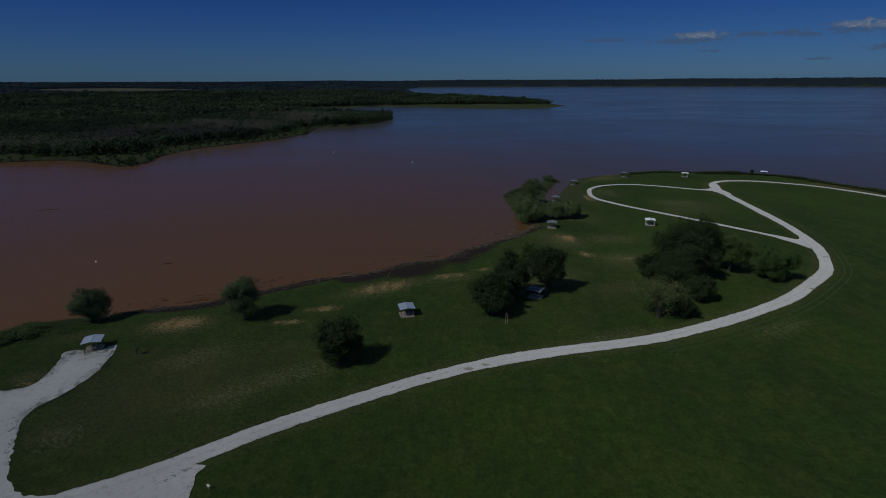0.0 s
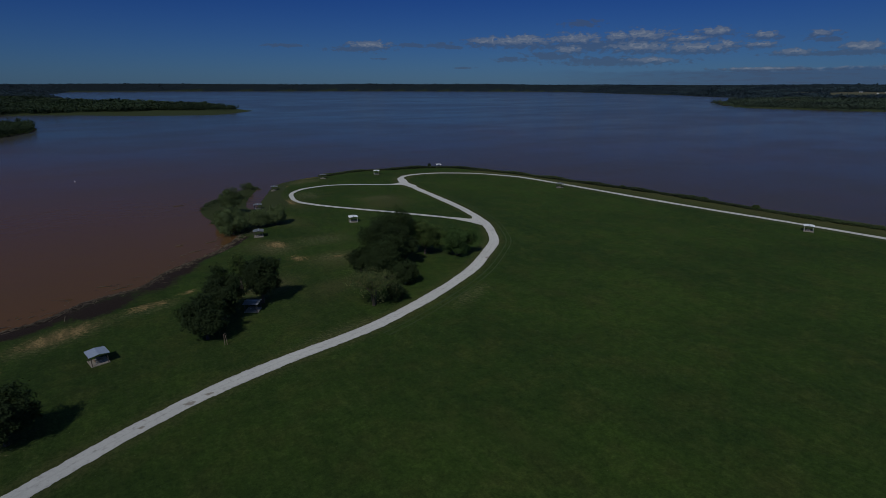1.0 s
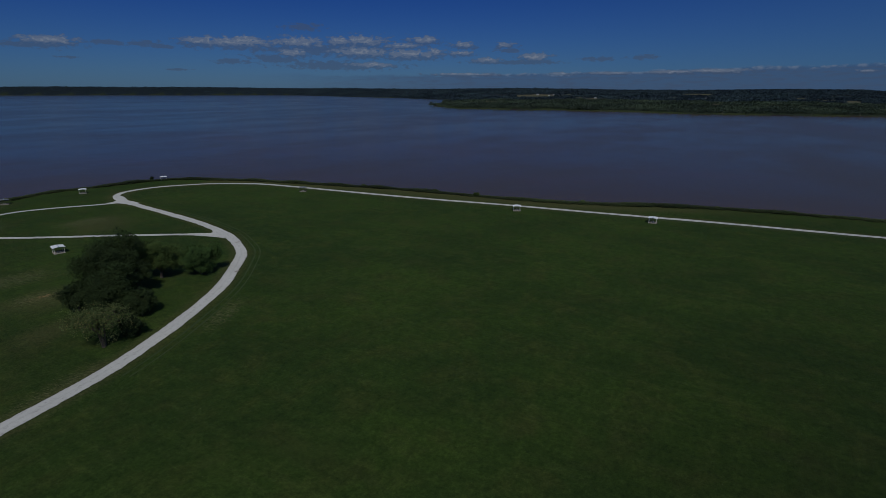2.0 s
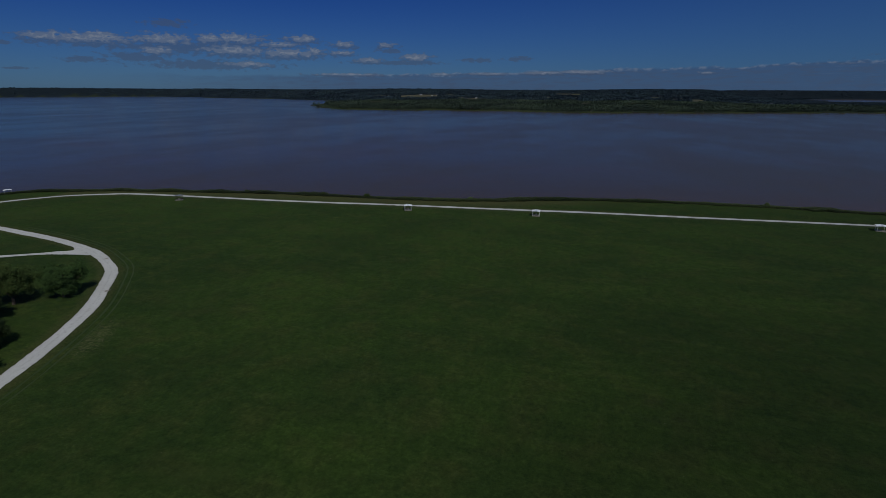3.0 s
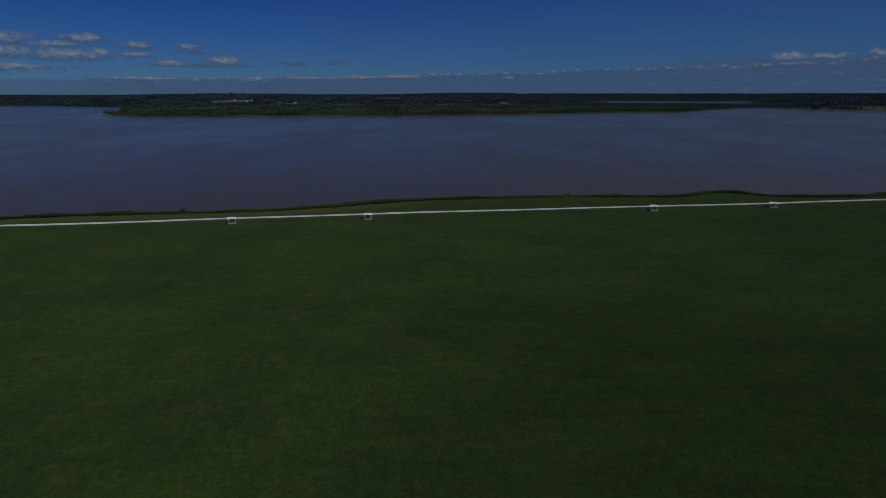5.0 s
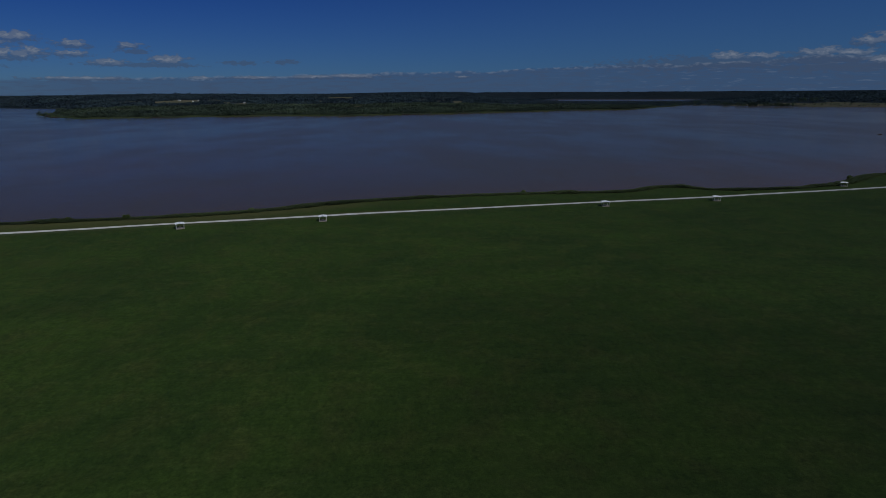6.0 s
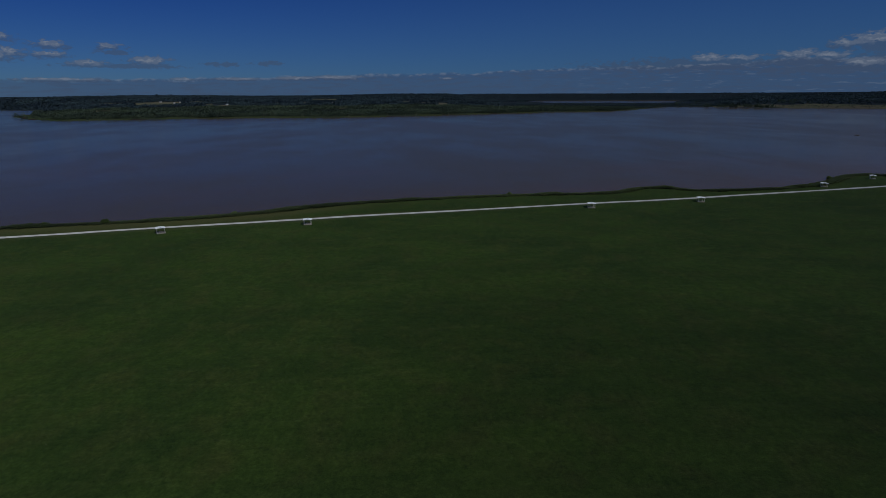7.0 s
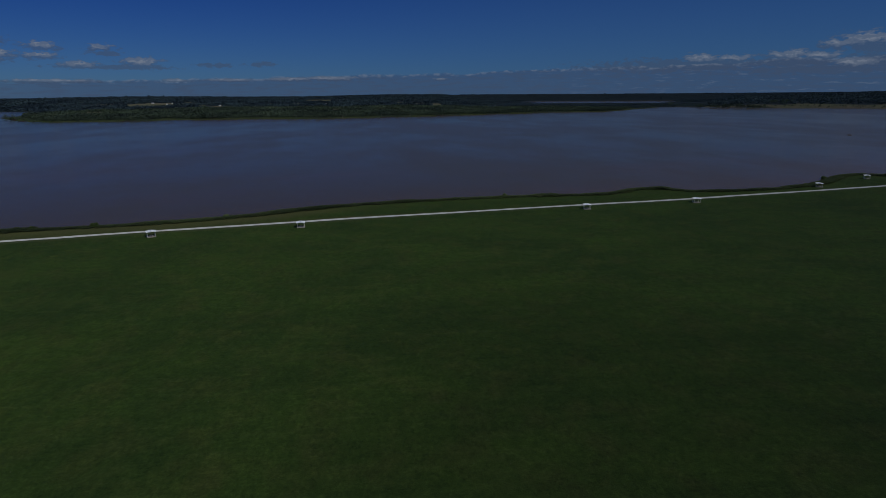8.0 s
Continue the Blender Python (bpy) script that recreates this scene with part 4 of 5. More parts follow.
def along(points, every, inset, spread, seed, lo=0.5, hi=1.5):
    """Clumps along a shoreline, on its inner side."""
    rng = np.random.RandomState(seed)
    line = smooth_line(points, 8)
    run = np.r_[0, np.cumsum(np.hypot(*np.diff(line, axis=0).T))]
    at = np.arange(0, run[-1], every) + rng.uniform(-every, every, int(math.ceil(run[-1] / every)))
    x, y = np.interp(at, run, line[:, 0]), np.interp(at, run, line[:, 1])
    tx, ty = np.interp(at + 1, run, line[:, 0]) - x, np.interp(at + 1, run, line[:, 1]) - y
    size = np.hypot(tx, ty) + 1e-6
    off = inset + rng.uniform(-spread, spread, len(at))
    big = value_noise(at, at * 0, 14.0)
    h = lo + (hi - lo) * np.clip(big * 1.5 - 0.35, 0, 1) ** 1.5 * rng.uniform(0.6, 1.3, len(at))
    return list(zip(x + ty / size * off, y - tx / size * off, h, rng.uniform(0.7, 1.5, len(at)) * (0.6 + 0.5 * h)))


brush("shore_brush", along(PARK_EAST[:-2], 0.16, 4.6, 5.2, 60, 1.35, 2.1), BRUSH, "olive and brown brush along the lake bank", 61, 26, 0.26)
brush("bank_reeds", along(PARK_WEST[3:9], 0.15, 6.5, 6.5, 62, 0.6, 1.6), THICKET, "tall green reeds on the bank below the shelter", 63, 60, 0.17)
brush("spit_reeds", [p for p in along(PARK_WEST[19:29], 0.3, 3.5, 4.5, 64, 0.4, 1.1)], BRUSH, "half-flooded olive reeds on a low spit", 65, 12, 0.45)


def verge(points, width, every, seed):
    rng = np.random.RandomState(seed)
    line = smooth_line(points, 10)
    run = np.r_[0, np.cumsum(np.hypot(*np.diff(line, axis=0).T))]
    spots = []
    for at in np.arange(1, run[-1] - 1, every):
        x, y = np.interp(at, run, line[:, 0]), np.interp(at, run, line[:, 1])
        tx, ty = np.interp(at + 1, run, line[:, 0]) - x, np.interp(at + 1, run, line[:, 1]) - y
        for side in (-1, 1):
            off = side * (width / 2 + 0.22 + abs(rng.normal(0, 0.25)) + 0.25 * (value_noise(np.array([at]), np.array([side * 9.0]), 5.0)[0] - 0.5))
            spots.append((x - ty * off + rng.normal(0, 0.1), y + tx * off + rng.normal(0, 0.1), rng.uniform(0.12, 0.3), rng.uniform(0.25, 0.5)))
    return spots


brush("verge_grass", verge(ROAD_MAIN[4:22], 3.75, 0.3, 66) + verge(ROAD_LOOP[2:14], 2.45, 0.4, 67) + verge(ROAD_SHORE[3:22], 3.2, 0.6, 68), LONG_GRASS,
      "longer grass fringing the pale gravel roads", 69, 60, 0.3)
BUSH_PLACES = [(310.5, -66.5, 2.6, 1.9), (297, 20, 1.9, 1.5), (256, 135, 2.2, 2.2), (253, 160, 2.0, 2.6), (246, 206, 2.0, 2.0), (268, 80, 1.9, 2.2), (62, 314, 3.2, 5.0), (350, -301, 2.2, 3.0), (318, -262, 1.8, 1.6)]
for k, (x, y, h, r) in enumerate(BUSH_PLACES):
    rng = np.random.RandomState(70 + k)
    bush = tagged(new("bush"), "rounded green bush on the lake bank", "bush", "shore bushes")
    bush.location = (x, y, float(on_grid(GZ, x, y)))
    bm = bmesh.new()
    for s in range(5):
        beam(bm, (0, 0, -0.15), (rng.uniform(-r, r) * 0.5, rng.uniform(-r, r) * 0.5, h * 0.7), 0.05, 0.02, 5)
    part("stem", bm, BARK, bush)
    balls = [(rng.uniform(-0.5, 0.5) * r, rng.uniform(-0.5, 0.5) * r, h * rng.uniform(0.35, 0.65), min(r, h) * rng.uniform(0.35, 0.55)) for _ in range(9)]
    q = cards(rng, balls, 900, 0.3)
    new("crown", quad_mesh("crown", q[q[:, :, 2].min(axis=1) > 0], ELM if k in (2, 3, 4) else WILLOW)).parent = bush


# ---- woods beyond the water ----
def toned(me, tones, each):
    """One tone a tree, held by all its leaf clumps."""
    at = me.attributes.new("tone", "FLOAT", "POINT")
    at.data.foreach_set("value", np.repeat(tones, each).astype(np.float32))
    return me


def woods(name, label, keep, pace, count, leaf, size, seed, mat, tall=(7.0, 12.0), variants=14, box_x=(-2600, 4880), box_y=(-4000, 4880)):
    """Trees on a jittered grid, all of one band of distance, as one object."""
    rng = np.random.RandomState(seed)
    nx, ny = int((box_x[1] - box_x[0]) / pace), int((box_y[1] - box_y[0]) / pace)
    x = box_x[0] + (np.arange(nx)[:, None] + rng.uniform(-0.2, 1.2, (nx, ny))) * pace
    y = box_y[0] + (np.arange(ny)[None, :] + rng.uniform(-0.2, 1.2, (nx, ny))) * pace
    x, y = x.ravel(), y.ravel()
    hold = keep(x, y)
    x, y = x[hold], y[hold]
    z = on_grid(GZ, x, y)
    kinds = []
    for v in range(variants):
        balls = [(0, 0, rng.uniform(0.5, 0.62), rng.uniform(0.34, 0.44))]
        balls += [(rng.uniform(-0.5, 0.5), rng.uniform(-0.5, 0.5), rng.uniform(0.30, 0.78), rng.uniform(0.18, 0.32)) for _ in range(6)]
        kinds.append(cards(rng, balls, count, leaf, (0.75, 1.08), 0.4, lift=0.7))
    kinds = np.stack(kinds)
    stand = value_noise(x, y, 45)
    h = rng.uniform(*tall, len(x)) * (0.6 + 0.5 * stand + 0.35 * value_noise(x + 70, y, 140))
    b = np.degrees(np.arctan2(x, y))
    far = np.hypot(x, y)
    h = np.where((b > 101) & (b < 121) & (far > 2300) & (far < 3800), h * np.where(far < 2900, 0.6, 0.25), h)
    w = h * rng.uniform(0.42, 0.72, len(x)) * size
    turn = rng.uniform(0, 2 * math.pi, len(x))
    q = kinds[rng.randint(variants, size=len(x))]
    flat = q[..., 2].mean(axis=2, keepdims=True)
    c, s = np.cos(turn)[:, None, None], np.sin(turn)[:, None, None]
    qx, qy = q[..., 0] * c - q[..., 1] * s, q[..., 0] * s + q[..., 1] * c
    out = np.stack([x[:, None, None] + qx * w[:, None, None] * 1.1, y[:, None, None] + qy * w[:, None, None] * 1.1, z[:, None, None] + flat * h[:, None, None] + (q[..., 2] - flat) * w[:, None, None] * 1.1 - 0.2], -1)
    tones = np.clip(0.55 * rng.rand(len(x)) + 0.75 * (value_noise(x, y, 28) - 0.5) + 0.5 * (value_noise(x, y + 50, 160) - 0.5) + 0.2, 0, 1)
    tagged(new(name, toned(quad_mesh(name, out.reshape(-1, 4, 3), mat, 3), tones, 3 * count)), label, "woodland", kind="stuff")


def seen_land(x, y, gap=4.0):
    b = np.degrees(np.arctan2(x, y))
    return (on_grid(OUTER_D, x, y) > gap) & (on_grid(ARM, x, y) < -0.2) & (b > -48) & (b < 145) & (np.hypot(x, y) < REACH)


def thin(x, y, lo, hi):
    r = np.hypot(x, y)
    return (r > lo) & (r <= hi)


def cape_meadow(x, y):
    """Open reedy flat along the front of the cape."""
    return (x > -150) & (x < 290) & (y > 1050) & (np.hypot(x, y) < 1318 + 50 * (value_noise(x, y, 50) - 0.5))


def grey_band(x, y):
    d = on_grid(OUTER_D, x, y)
    return (x < -60) & (y < 900) & (d > 34) & (d < 190) & (value_noise(x, y, 42) + 0.25 * value_noise(x, y, 13) > 0.52 + 0.1 * step(d, 110, 190))


woods("near_woods", "dense dark green woodland on the far bank",
      lambda x, y: seen_land(x, y, 9) & (on_grid(OUTER_D, x, y) > 12 + 26 * value_noise(x, y, 60) * step(-x, 120, 200)) & thin(x, y, 0, 950) & ~(grey_band(x, y) & (value_noise(x, y, 9) > 0.3)),
      6.0, 84, 0.2, 1.15, 80, WOODS, (7, 11), box_x=(-1000, 100), box_y=(300, 960))
woods("bare_woods", "grey leafless flooded trees among green woodland", lambda x, y: seen_land(x, y, 20) & thin(x, y, 0, 950) & grey_band(x, y),
      4.8, 80, 0.11, 0.9, 81, BARE, (8, 11.5), box_x=(-700, 100), box_y=(300, 900))
woods("middle_woods", "dark green woodland on low capes across the lake", lambda x, y: seen_land(x, y, 26) & thin(x, y, 950, 1500) & ~pale_field(x, y) & ~cape_meadow(x, y),
      8.0, 36, 0.31, 1.25, 82, WOODS, (9, 14), box_x=(-1100, 1500), box_y=(-700, 1500))
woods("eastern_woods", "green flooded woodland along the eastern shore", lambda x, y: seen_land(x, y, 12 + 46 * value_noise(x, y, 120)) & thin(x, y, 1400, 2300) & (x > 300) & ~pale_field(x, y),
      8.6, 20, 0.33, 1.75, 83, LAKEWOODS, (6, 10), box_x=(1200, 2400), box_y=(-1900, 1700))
woods("northern_woods", "dark woodland behind the western capes", lambda x, y: seen_land(x, y, 8) & thin(x, y, 1500, 2300) & (x <= 300) & ~pale_field(x, y),
      11, 18, 0.42, 1.35, 84, WOODS, (9, 13), box_x=(-1700, 300), box_y=(900, 2300))
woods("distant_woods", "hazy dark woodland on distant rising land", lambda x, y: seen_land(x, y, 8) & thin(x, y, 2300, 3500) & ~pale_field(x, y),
      16, 8, 0.50, 2.3, 85, HAZEWOODS, (5.5, 9), box_x=(-2700, 3600), box_y=(-2700, 3600))
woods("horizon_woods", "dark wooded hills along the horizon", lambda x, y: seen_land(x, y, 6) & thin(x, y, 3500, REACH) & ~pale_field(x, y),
      21, 7, 0.5, 3.2, 86, HAZEWOODS, (3.5, 5.5), box_x=(-3700, 4880), box_y=(-4000, 4880))


def strip_trees(name, label, points, every, inset, spread, tall, mat, seed, count=70, leaf=0.9):
    """A row of full trees standing at a far shore."""
    rng = np.random.RandomState(seed)
    out, tones = [], []
    for x, y, _, _ in along(points, every, inset, spread, seed):
        h = rng.uniform(*tall)
        z = max(float(on_grid(GZ, x, y)), WATER_Z - 0.2)
        balls = [(rng.uniform(-0.22, 0.22) * h, rng.uniform(-0.22, 0.22) * h, rng.uniform(0.3, 0.8) * h, rng.uniform(0.12, 0.24) * h) for _ in range(7)]
        out.append(cards(rng, balls, count, leaf) + (x, y, z))
        tones.append(rng.rand())
    tagged(new(name, toned(quad_mesh(name, out, mat), np.array(tones), 4 * count)), label, "woodland", kind="stuff")


def far_clumps(name, label, places, tall, mat, seed, count, leaf, wide=0.5):
    """Separate far trees: x, y, half width of the stand, how many."""
    rng = np.random.RandomState(seed)
    out, tones = [], []
    for px, py, half, n in places:
        for _ in range(n):
            x, y, h = px + rng.uniform(-half, half), py + rng.uniform(-half, half), rng.uniform(*tall)
            z = max(float(on_grid(GZ, x, y)), WATER_Z - 0.2)
            balls = [(rng.uniform(-0.3, 0.3) * h * wide, rng.uniform(-0.3, 0.3) * h * wide, rng.uniform(0.25, 0.8) * h, rng.uniform(0.3, 0.5) * h * wide) for _ in range(6)]
            out.append(cards(rng, balls, count, leaf) + (x, y, z))
            tones.append(0.6 * rng.rand())
    tagged(new(name, toned(quad_mesh(name, out, mat), np.array(tones), 4 * count)), label, "woodland", kind="stuff")


strip_trees("cape_trees", "trees standing at the tip of a low wooded cape", [(110, 1330), (170, 1290), (215, 1250), (238, 1236)], 4.5, -1, 9, (10, 17), WOODS, 90)
strip_trees("point_trees", "tall trees crowding the end of a wooded cape", [(-130, 740), (-104, 766), (-82, 836), (-83, 912), (-100, 935), (-160, 955)], 4.0, -6, 5, (8, 14), WOODS, 92)
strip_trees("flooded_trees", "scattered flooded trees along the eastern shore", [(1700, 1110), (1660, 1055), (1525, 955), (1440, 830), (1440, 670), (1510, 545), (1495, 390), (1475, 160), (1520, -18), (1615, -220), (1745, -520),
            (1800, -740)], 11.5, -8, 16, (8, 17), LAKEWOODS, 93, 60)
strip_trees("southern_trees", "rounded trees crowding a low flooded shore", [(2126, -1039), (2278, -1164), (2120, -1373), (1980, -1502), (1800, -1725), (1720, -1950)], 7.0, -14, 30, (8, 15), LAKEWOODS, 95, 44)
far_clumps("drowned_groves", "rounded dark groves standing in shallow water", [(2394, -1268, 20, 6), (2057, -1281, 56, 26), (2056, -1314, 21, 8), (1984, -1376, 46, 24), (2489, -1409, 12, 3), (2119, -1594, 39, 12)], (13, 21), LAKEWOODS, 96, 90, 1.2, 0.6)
strip_trees("bare_snags", "pale leafless drowned trunks along the eastern shore", [(1510, 545), (1495, 390), (1475, 160), (1520, -18), (1615, -220)], 34.0, 4, 8, (8, 15), SNAG, 94, 16, 0.7)
strip_trees("bank_thicket", "bright green thicket along the far bank", WEST[4:19], 2.0, -9, 10, (1.6, 4.2), THICKET, 91, 48, 0.55)
SKYLINE = [57.7, 60.2, 61.1, 61.2, 62.6, 64.9, 65.0, 65.2, 66.1, 67.8, 67.9, 69.0, 69.1, 72.9, 78.1, 78.7, -35.9, -34.0, -30.7, -30.3, -29.7, -28.1, -26.6, -25.3]
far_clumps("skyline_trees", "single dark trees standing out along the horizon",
           [(4500 * math.sin(radians(q)), 4500 * math.cos(radians(q)), 9, 1 + k % 3) for k, q in enumerate(SKYLINE)], (9, 15), HAZEWOODS, 97, 30, 3.0, 0.6)


def farmhouse(x, y, turn, seed):
    rng = np.random.RandomState(seed)
    top = tagged(new("farmhouse"), "small pale farmhouse with gable roof among distant woods", "house", "distant farmhouses")
    top.matrix_basis = pose(x, y, float(on_grid(GZ, x, y)), 0, 0, turn)
    w, d, h = rng.uniform(4.5, 6.5), rng.uniform(3.0, 3.6), rng.uniform(2.8, 3.4)
    bm = bmesh.new()
    box(bm, -w, w, -d, d, -1.5, h)
    part("wall", bm, WHITE, top)
    for q in (-1, 1):
        bm = bmesh.new()
        vs = [bm.verts.new(v) for v in ((-w - 0.5, q * (d + 0.6), h - 0.3), (w + 0.5, q * (d + 0.6), h - 0.3), (w + 0.5, 0, h + 1.9), (-w - 0.5, 0, h + 1.9))]
        made = bmesh.ops.extrude_face_region(bm, geom=[bm.faces.new(vs)])
        bmesh.ops.translate(bm, vec=(0, 0, 0.25), verts=[v for v in made["geom"] if isinstance(v, bmesh.types.BMVert)])
        bmesh.ops.recalc_face_normals(bm, faces=bm.faces)
        part("roof_slope", bm, DULL_ROOF, top)


for k, (hx, hy, turn) in enumerate(FARMS):
    farmhouse(hx, hy, turn, 400 + k)


# ---- picnic shelters ----
def picnic_table(m):
    top = tagged(new("picnic_table"), "weathered timber picnic table with two benches under a shelter", "picnic table", "picnic tables")
    for k in range(4):
        bm = bmesh.new()
        box(bm, -0.9, 0.9, -0.38 + k * 0.19, -0.20 + k * 0.19, 0.71, 0.75, 0.008)
        part("plank", bm, TIMBER, top)
    for s in (-1, 1):
        bm = bmesh.new()
        box(bm, -0.9, 0.9, s * 0.72 - 0.13, s * 0.72 + 0.13, 0.41, 0.45, 0.008)
        part("bench", bm, TIMBER, top)
        for q in (-1, 1):
            bm = bmesh.new()
            beam(bm, (s * 0.62, q * 0.62, 0.0), (s * 0.62, q * 0.18, 0.72), 0.035)
            part("leg", bm, STEEL, top)
        bm = bmesh.new()
        beam(bm, (s * 0.62, -0.78, 0.40), (s * 0.62, 0.78, 0.40), 0.03)
        part("brace", bm, STEEL, top)
    top.matrix_basis = m
    return top


def picnic_shelter(m, sheet, tone, post):
    """Four posts, a low gable of two sheet-metal slopes along y, a concrete slab."""
    top = tagged(new("picnic_shelter"), "open picnic shelter with %s gable roof on concrete slab" % tone, "picnic shelter", "picnic shelters")
    bm = bmesh.new()
    box(bm, -1.75, 1.75, -1.8, 1.8, -0.15, 0.12, 0.02)
    part("slab", bm, CONCRETE, top, "pale worn concrete slab")
    for x in (-1.5, 1.5):
        for y in (-1.55, 1.55):
            bm = bmesh.new()
            box(bm, x - 0.07, x + 0.07, y - 0.07, y + 0.07, 0.12, 2.2, 0.01)
            part("post", bm, post, top)
        bm = bmesh.new()
        box(bm, x - 0.06, x + 0.06, -1.85, 1.85, 2.2, 2.34, 0.01)
        part("eave_beam", bm, post, top)
    for y in (-1.55, 1.55):
        bm = bmesh.new()
        box(bm, -1.44, 1.44, y - 0.05, y + 0.05, 2.215, 2.32, 0.01)
        part("tie_beam", bm, post, top)
    for s in (-1, 1):
        # sheet with raised ribs
        bm = bmesh.new()
        xs = [(0.03, 2.56), (1.95, 2.30)]
        ribs = 13
        rows = []
        for k in range(ribs * 4 + 1):
            y = -2.0 + 4.0 * k / (ribs * 4)
            up = 0.03 if k % 4 == 1 else 0.0
            rows.append([bm.verts.new((s * x, y, z + up)) for x, z in xs] + [bm.verts.new((s * x, y, z - 0.035)) for x, z in xs[::-1]])
        for p, q in zip(rows, rows[1:]):
            for k in range(4):
                bm.faces.new((p[k], p[(k + 1) % 4], q[(k + 1) % 4], q[k]))
        bm.faces.new(rows[0])
        bm.faces.new(rows[-1])
        bmesh.ops.recalc_face_normals(bm, faces=bm.faces)
        part("roof_sheet", bm, sheet, top, tone + " ribbed roof sheet")
    bm = bmesh.new()
    box(bm, -0.09, 0.09, -2.02, 2.02, 2.58, 2.615, 0.012)
    part("ridge_cap", bm, OLD_ROOF, top)
    top.matrix_basis = m
    return top


# x, y, bearing of the ridge (degrees from +y, to the left), 0 blue-grey, 1 white, 2 dull grey roof
SHELTERS = [(-77, 106.8, 20, 0), (-9.2, 124.0, 14, 0), (25.0, 135.2, 60, 2), (83.3, 209.5, -12, 1), (43.3, 206.5, -14, 2), (55.3, 259, -16, 2), (74.5, 303, -20, 2), (109.4, 321.5, -20, 2),
            (144.9, 320, -24, 1), (195.6, 326, -28, 1), (214.6, 223.6, -60, 2), (233.8, 101.2, -62, 1), (243.2, 40.6, -84, 1), (264.8, -99.8, -97, 1), (273.2, -163.5, -104, 1),
            (310.0, -264.5, -116, 1), (335.8, -320.5, -122, 1)]
shelters, table = {}, None
SHEETS = [(OLD_ROOF, "weathered blue-grey metal", DARK_POST), (ROOF, "white metal", STEEL), (DULL_ROOF, "dull grey metal", DARK_POST)]
for x, y, turn, sheet in SHELTERS:
    at = pose(x, y, float(on_grid(GZ, x, y)) + 0.02, 0, 0, turn)
    at_table = pose(x, y, float(on_grid(GZ, x, y)) + 0.14, 0, 0, turn + 90)
    if sheet in shelters:
        copy_thing(shelters[sheet], at)
    else:
        shelters[sheet] = picnic_shelter(at, *SHEETS[sheet])
    table = picnic_table(at_table) if table is None else copy_thing(table, at_table)


# ---- small things ----
def lean_poles():
    top = tagged(new("water_stand"), "pair of thin grey pipes standing in the grass", "standpipe")
    top.location = (15.0, 118.3, 0)
    for dx, h, lean in ((0.0, 2.7, 0.0), (0.55, 2.3, 0.25)):
        bm = bmesh.new()
        beam(bm, (dx, 0, -0.2), (dx - lean, 0, h), 0.07)
        beam(bm, (dx - lean, 0, h - 0.05), (dx - lean + 0.35, 0.1, h + 0.1), 0.05)
        part("pipe", bm, TIMBER, top)


def marker_post():
    top = tagged(new("marker_post"), "small white marker post beside the gravel road", "marker post")
    top.location = (-34, 63.8, 0)
    bm = bmesh.new()
    box(bm, -0.05, 0.05, -0.05, 0.05, -0.2, 0.7, 0.01)
    part("post", bm, TIMBER, top)
    bm = bmesh.new()
    box(bm, -0.22, 0.22, -0.09, -0.055, 0.45, 0.95, 0.01)
    part("plate", bm, WHITE, top, "blank white plate")


def buoy(x, y):
    top = tagged(new("buoy"), "small white marker buoy floating on brown water", "buoy", "buoys")
    top.location = (x, y, WATER_Z)
    bm = bmesh.new()
    bmesh.ops.create_uvsphere(bm, u_segments=12, v_segments=8, radius=0.34)
    part("float", bm, WHITE, top, smooth=True)
    bm = bmesh.new()
    beam(bm, (0, 0, 0.2), (0, 0, 0.8), 0.1, 0.07)
    part("stem", bm, WHITE, top)


def drift_log(x, y, length, turn, seed, z=WATER_Z, thick=1.0):
    rng = np.random.RandomState(seed)
    top = tagged(new("drift_log"), "dark waterlogged driftwood trunk with broken branches", "driftwood", "drift logs")
    top.matrix_basis = pose(x, y, z + 0.05, 0, 0, turn)
    bm = bmesh.new()
    beam(bm, (-length / 2, 0, 0.0), (0, 0.1, 0.06), 0.16 * thick, 0.13 * thick)
    beam(bm, (0, 0.1, 0.06), (length / 2, -0.15, 0.02), 0.13 * thick, 0.05 * thick)
    part("trunk", bm, DRIFT, top)
    for _ in range(4):
        u = rng.uniform(-0.3, 0.45) * length
        bm = bmesh.new()
        beam(bm, (u, 0, 0.05), (u + rng.uniform(0.3, 0.9), rng.uniform(-0.8, 0.8), rng.uniform(0.15, 0.6) * thick), 0.06 * thick, 0.02 * thick, 5)
        part("branch", bm, DRIFT, top)


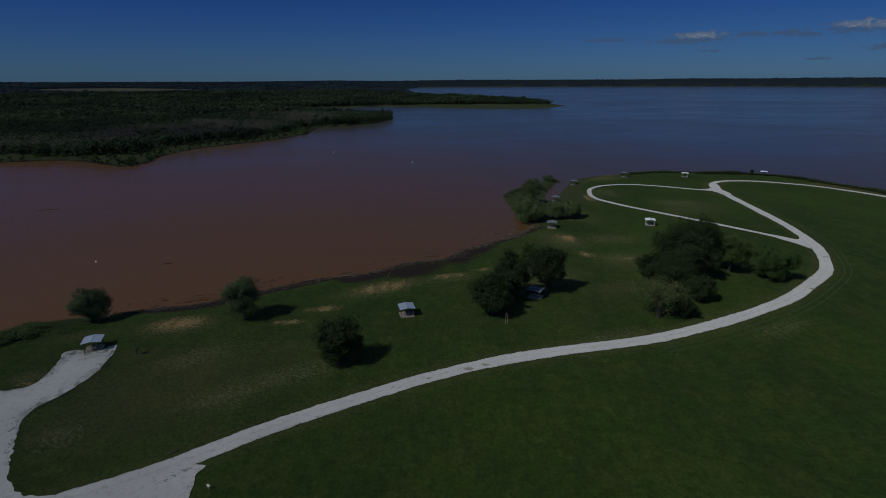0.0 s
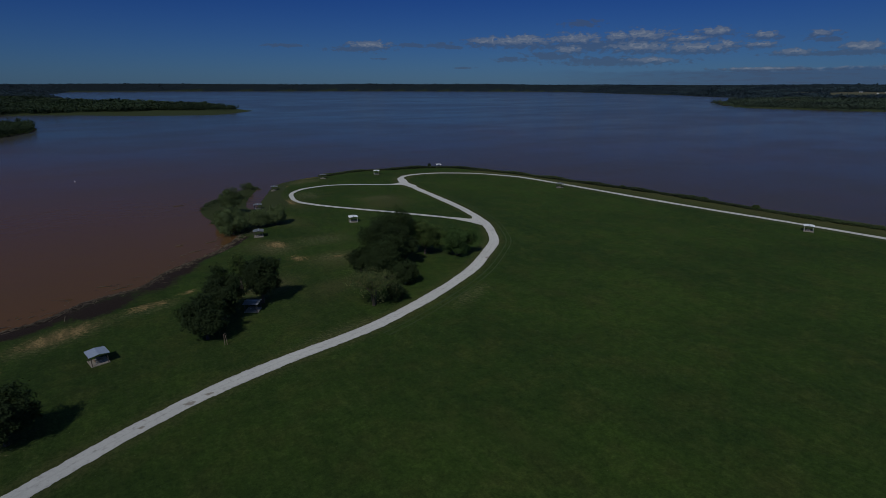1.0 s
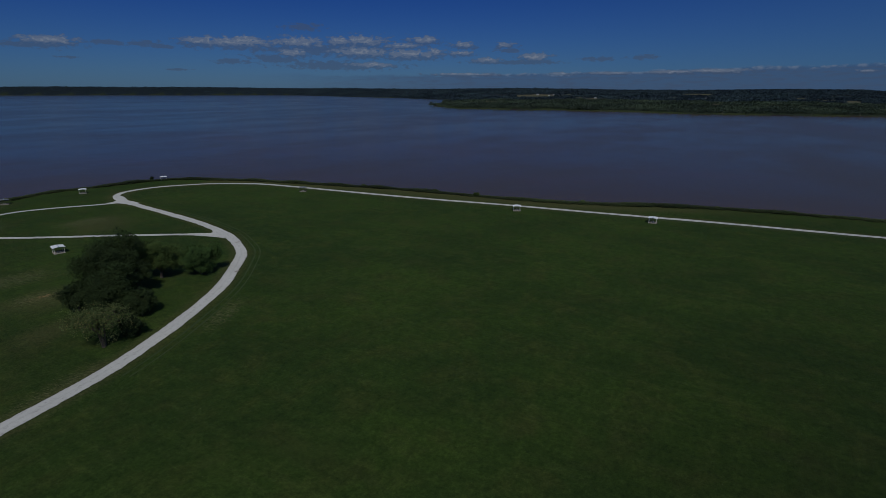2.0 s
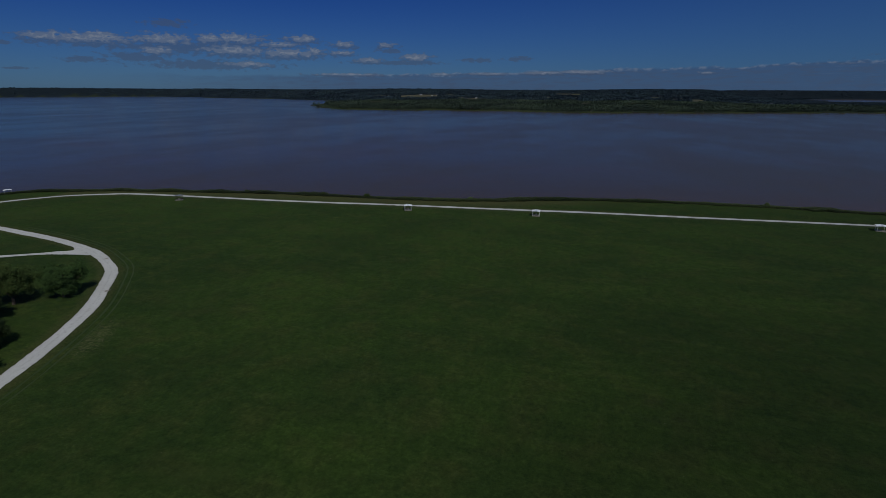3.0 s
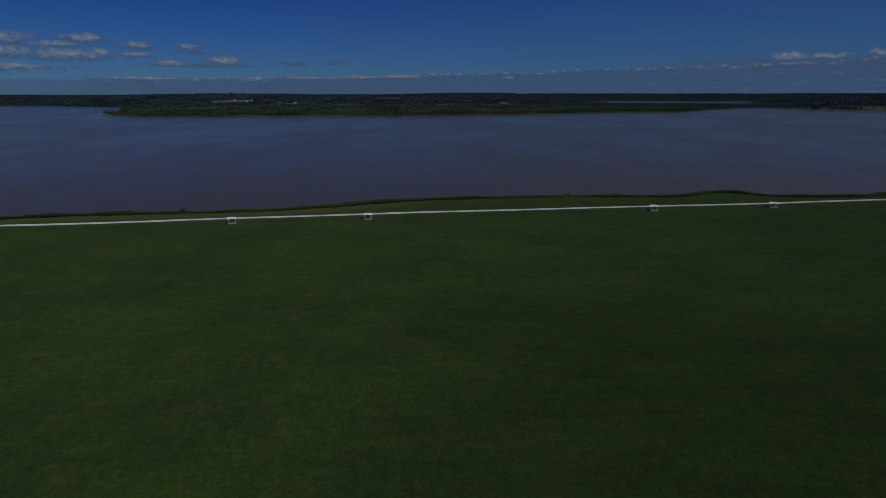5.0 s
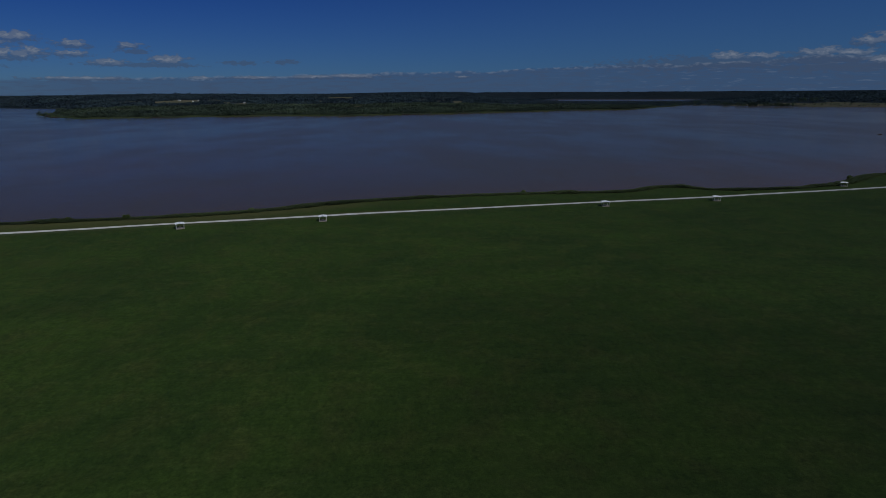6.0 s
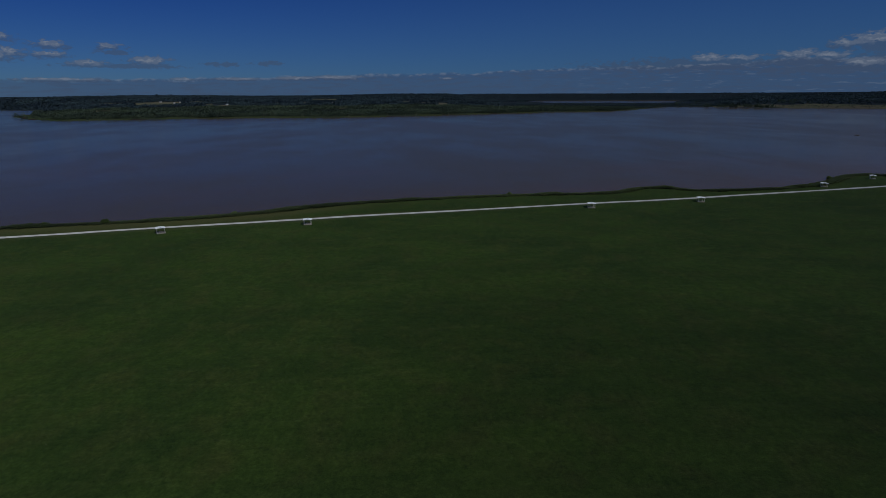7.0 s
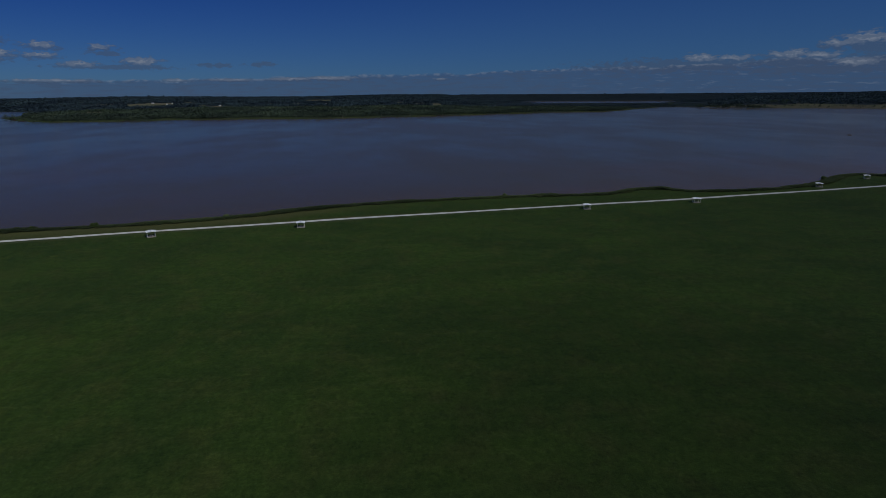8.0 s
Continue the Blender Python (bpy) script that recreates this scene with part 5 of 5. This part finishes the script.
def driftwood_line():
    """Sticks and wrack along the western waterline."""
    rng = np.random.RandomState(5)
    line = smooth_line(PARK_WEST[8:20], 8)
    run = np.r_[0, np.cumsum(np.hypot(*np.diff(line, axis=0).T))]
    verts, faces = [], []
    for k in range(3000):
        s = rng.uniform(0, run[-1]) if k < 2200 else np.clip(rng.normal(0.17, 0.07), 0, 0.3) * run[-1]
        x, y = np.interp(s, run, line[:, 0]), np.interp(s, run, line[:, 1])
        tx, ty = np.interp(s + 1, run, line[:, 0]) - x, np.interp(s + 1, run, line[:, 1]) - y
        k = math.hypot(tx, ty) + 1e-6
        thick = value_noise(np.array([s]), np.array([0.0]), 9.0)[0]
        off = abs(rng.normal(0.6, 1.2 + 2.2 * thick)) if rng.rand() > 0.07 else rng.uniform(-8, 0)
        x, y = x + ty / k * off, y - tx / k * off
        z = max(float(on_grid(GZ, x, y)), WATER_Z) + rng.uniform(0.02, 0.25)
        a = math.atan2(ty, tx) + rng.normal(0, 0.6)
        ln, r = rng.gamma(2.0, 0.55) + 0.25, rng.uniform(0.025, 0.11)
        d, n = np.array([math.cos(a), math.sin(a), rng.normal(0, 0.12)]), np.array([-math.sin(a), math.cos(a), 0])
        c, up = np.array([x, y, z]), np.array([0, 0, 1.0])
        b = len(verts)
        for e, w in ((-ln / 2, r), (ln / 2, r * 0.5)):
            for q in (n, up, -n, -up):
                verts.append(c + d * e + q * w)
        faces += [(b + i, b + (i + 1) % 4, b + 4 + (i + 1) % 4, b + 4 + i) for i in range(4)] + [(b + 3, b + 2, b + 1, b), (b + 4, b + 5, b + 6, b + 7)]
    tagged(new("driftwood", mesh_of("driftwood", verts, faces, DRIFT)), "grey sticks and flood wrack lying along the muddy waterline", "driftwood", kind="stuff")


def lot_tufts():
    """Grass creeping in over the rim of the gravel spur."""
    rng = np.random.RandomState(15)
    rim = smooth_line([(-67.1, 69.2), (-71.3, 76.3), (-74, 82.1), (-73.4, 86.2), (-71.7, 89.3), (-70.8, 94.5), (-71, 100), (-73, 106), (-77, 105.5), (-81, 104.5), (-80.4, 98.6), (-79.9, 94), (-82.5, 90.4), (-88, 90)], 14)
    spots = []
    for x, y in rim:
        for _ in range(2):
            spots.append((x + rng.normal(0, 0.8), y + rng.normal(0, 0.8), rng.uniform(0.1, 0.25), rng.uniform(0.4, 1.0)))
    for _ in range(110):
        spots.append((rng.uniform(-82, -73), rng.uniform(101.5, 106), 0.15, rng.uniform(0.3, 0.7)))
    for _ in range(34):
        u = rng.uniform(-1, 1)
        spots.append((-40.6 + 1.9 * u + rng.normal(0, 0.35), 66.6 + 1.5 * u + rng.normal(0, 0.3), 0.22, rng.uniform(0.25, 0.5)))
    for _ in range(40):
        spots.append((rng.uniform(-37.6, -36), rng.uniform(60, 69), 0.15, rng.uniform(0.3, 0.6)))
    brush("lot_grass", spots, BRUSH, "grass tufts creeping over the edge of pale gravel", 16, 80, 0.3, 0.04)


lean_poles()
lot_tufts()
marker_post()
for x, y in ((-22, 397), (-92, 458), (-117, 172)):
    buoy(x, y)
for k, (x, y, ln, turn) in enumerate([(-188, 250, 9, 20), (-92, 170, 4, 25), (-4, 176, 5, 10), (-8, 180, 4, -15), (20, 204, 4, 20), (27, 214, 4, 12), (16, 215, 2.5, 5), (24, 290, 5, 10),
                                      (708, -638, 6, 30), (1295, -1049, 9, 10)]):
    drift_log(x, y, ln, turn, 200 + k, thick=4.0 if x > 500 else 1.0)
drift_log(-43, 71.8, 1.2, 25, 220, 0.0)
for k, f in enumerate((-0.32, -0.02, 0.3)):
    drift_log(-228 + f * 15, 464 + f * 22, 10, 55, 230 + k, thick=2.6)
driftwood_line()
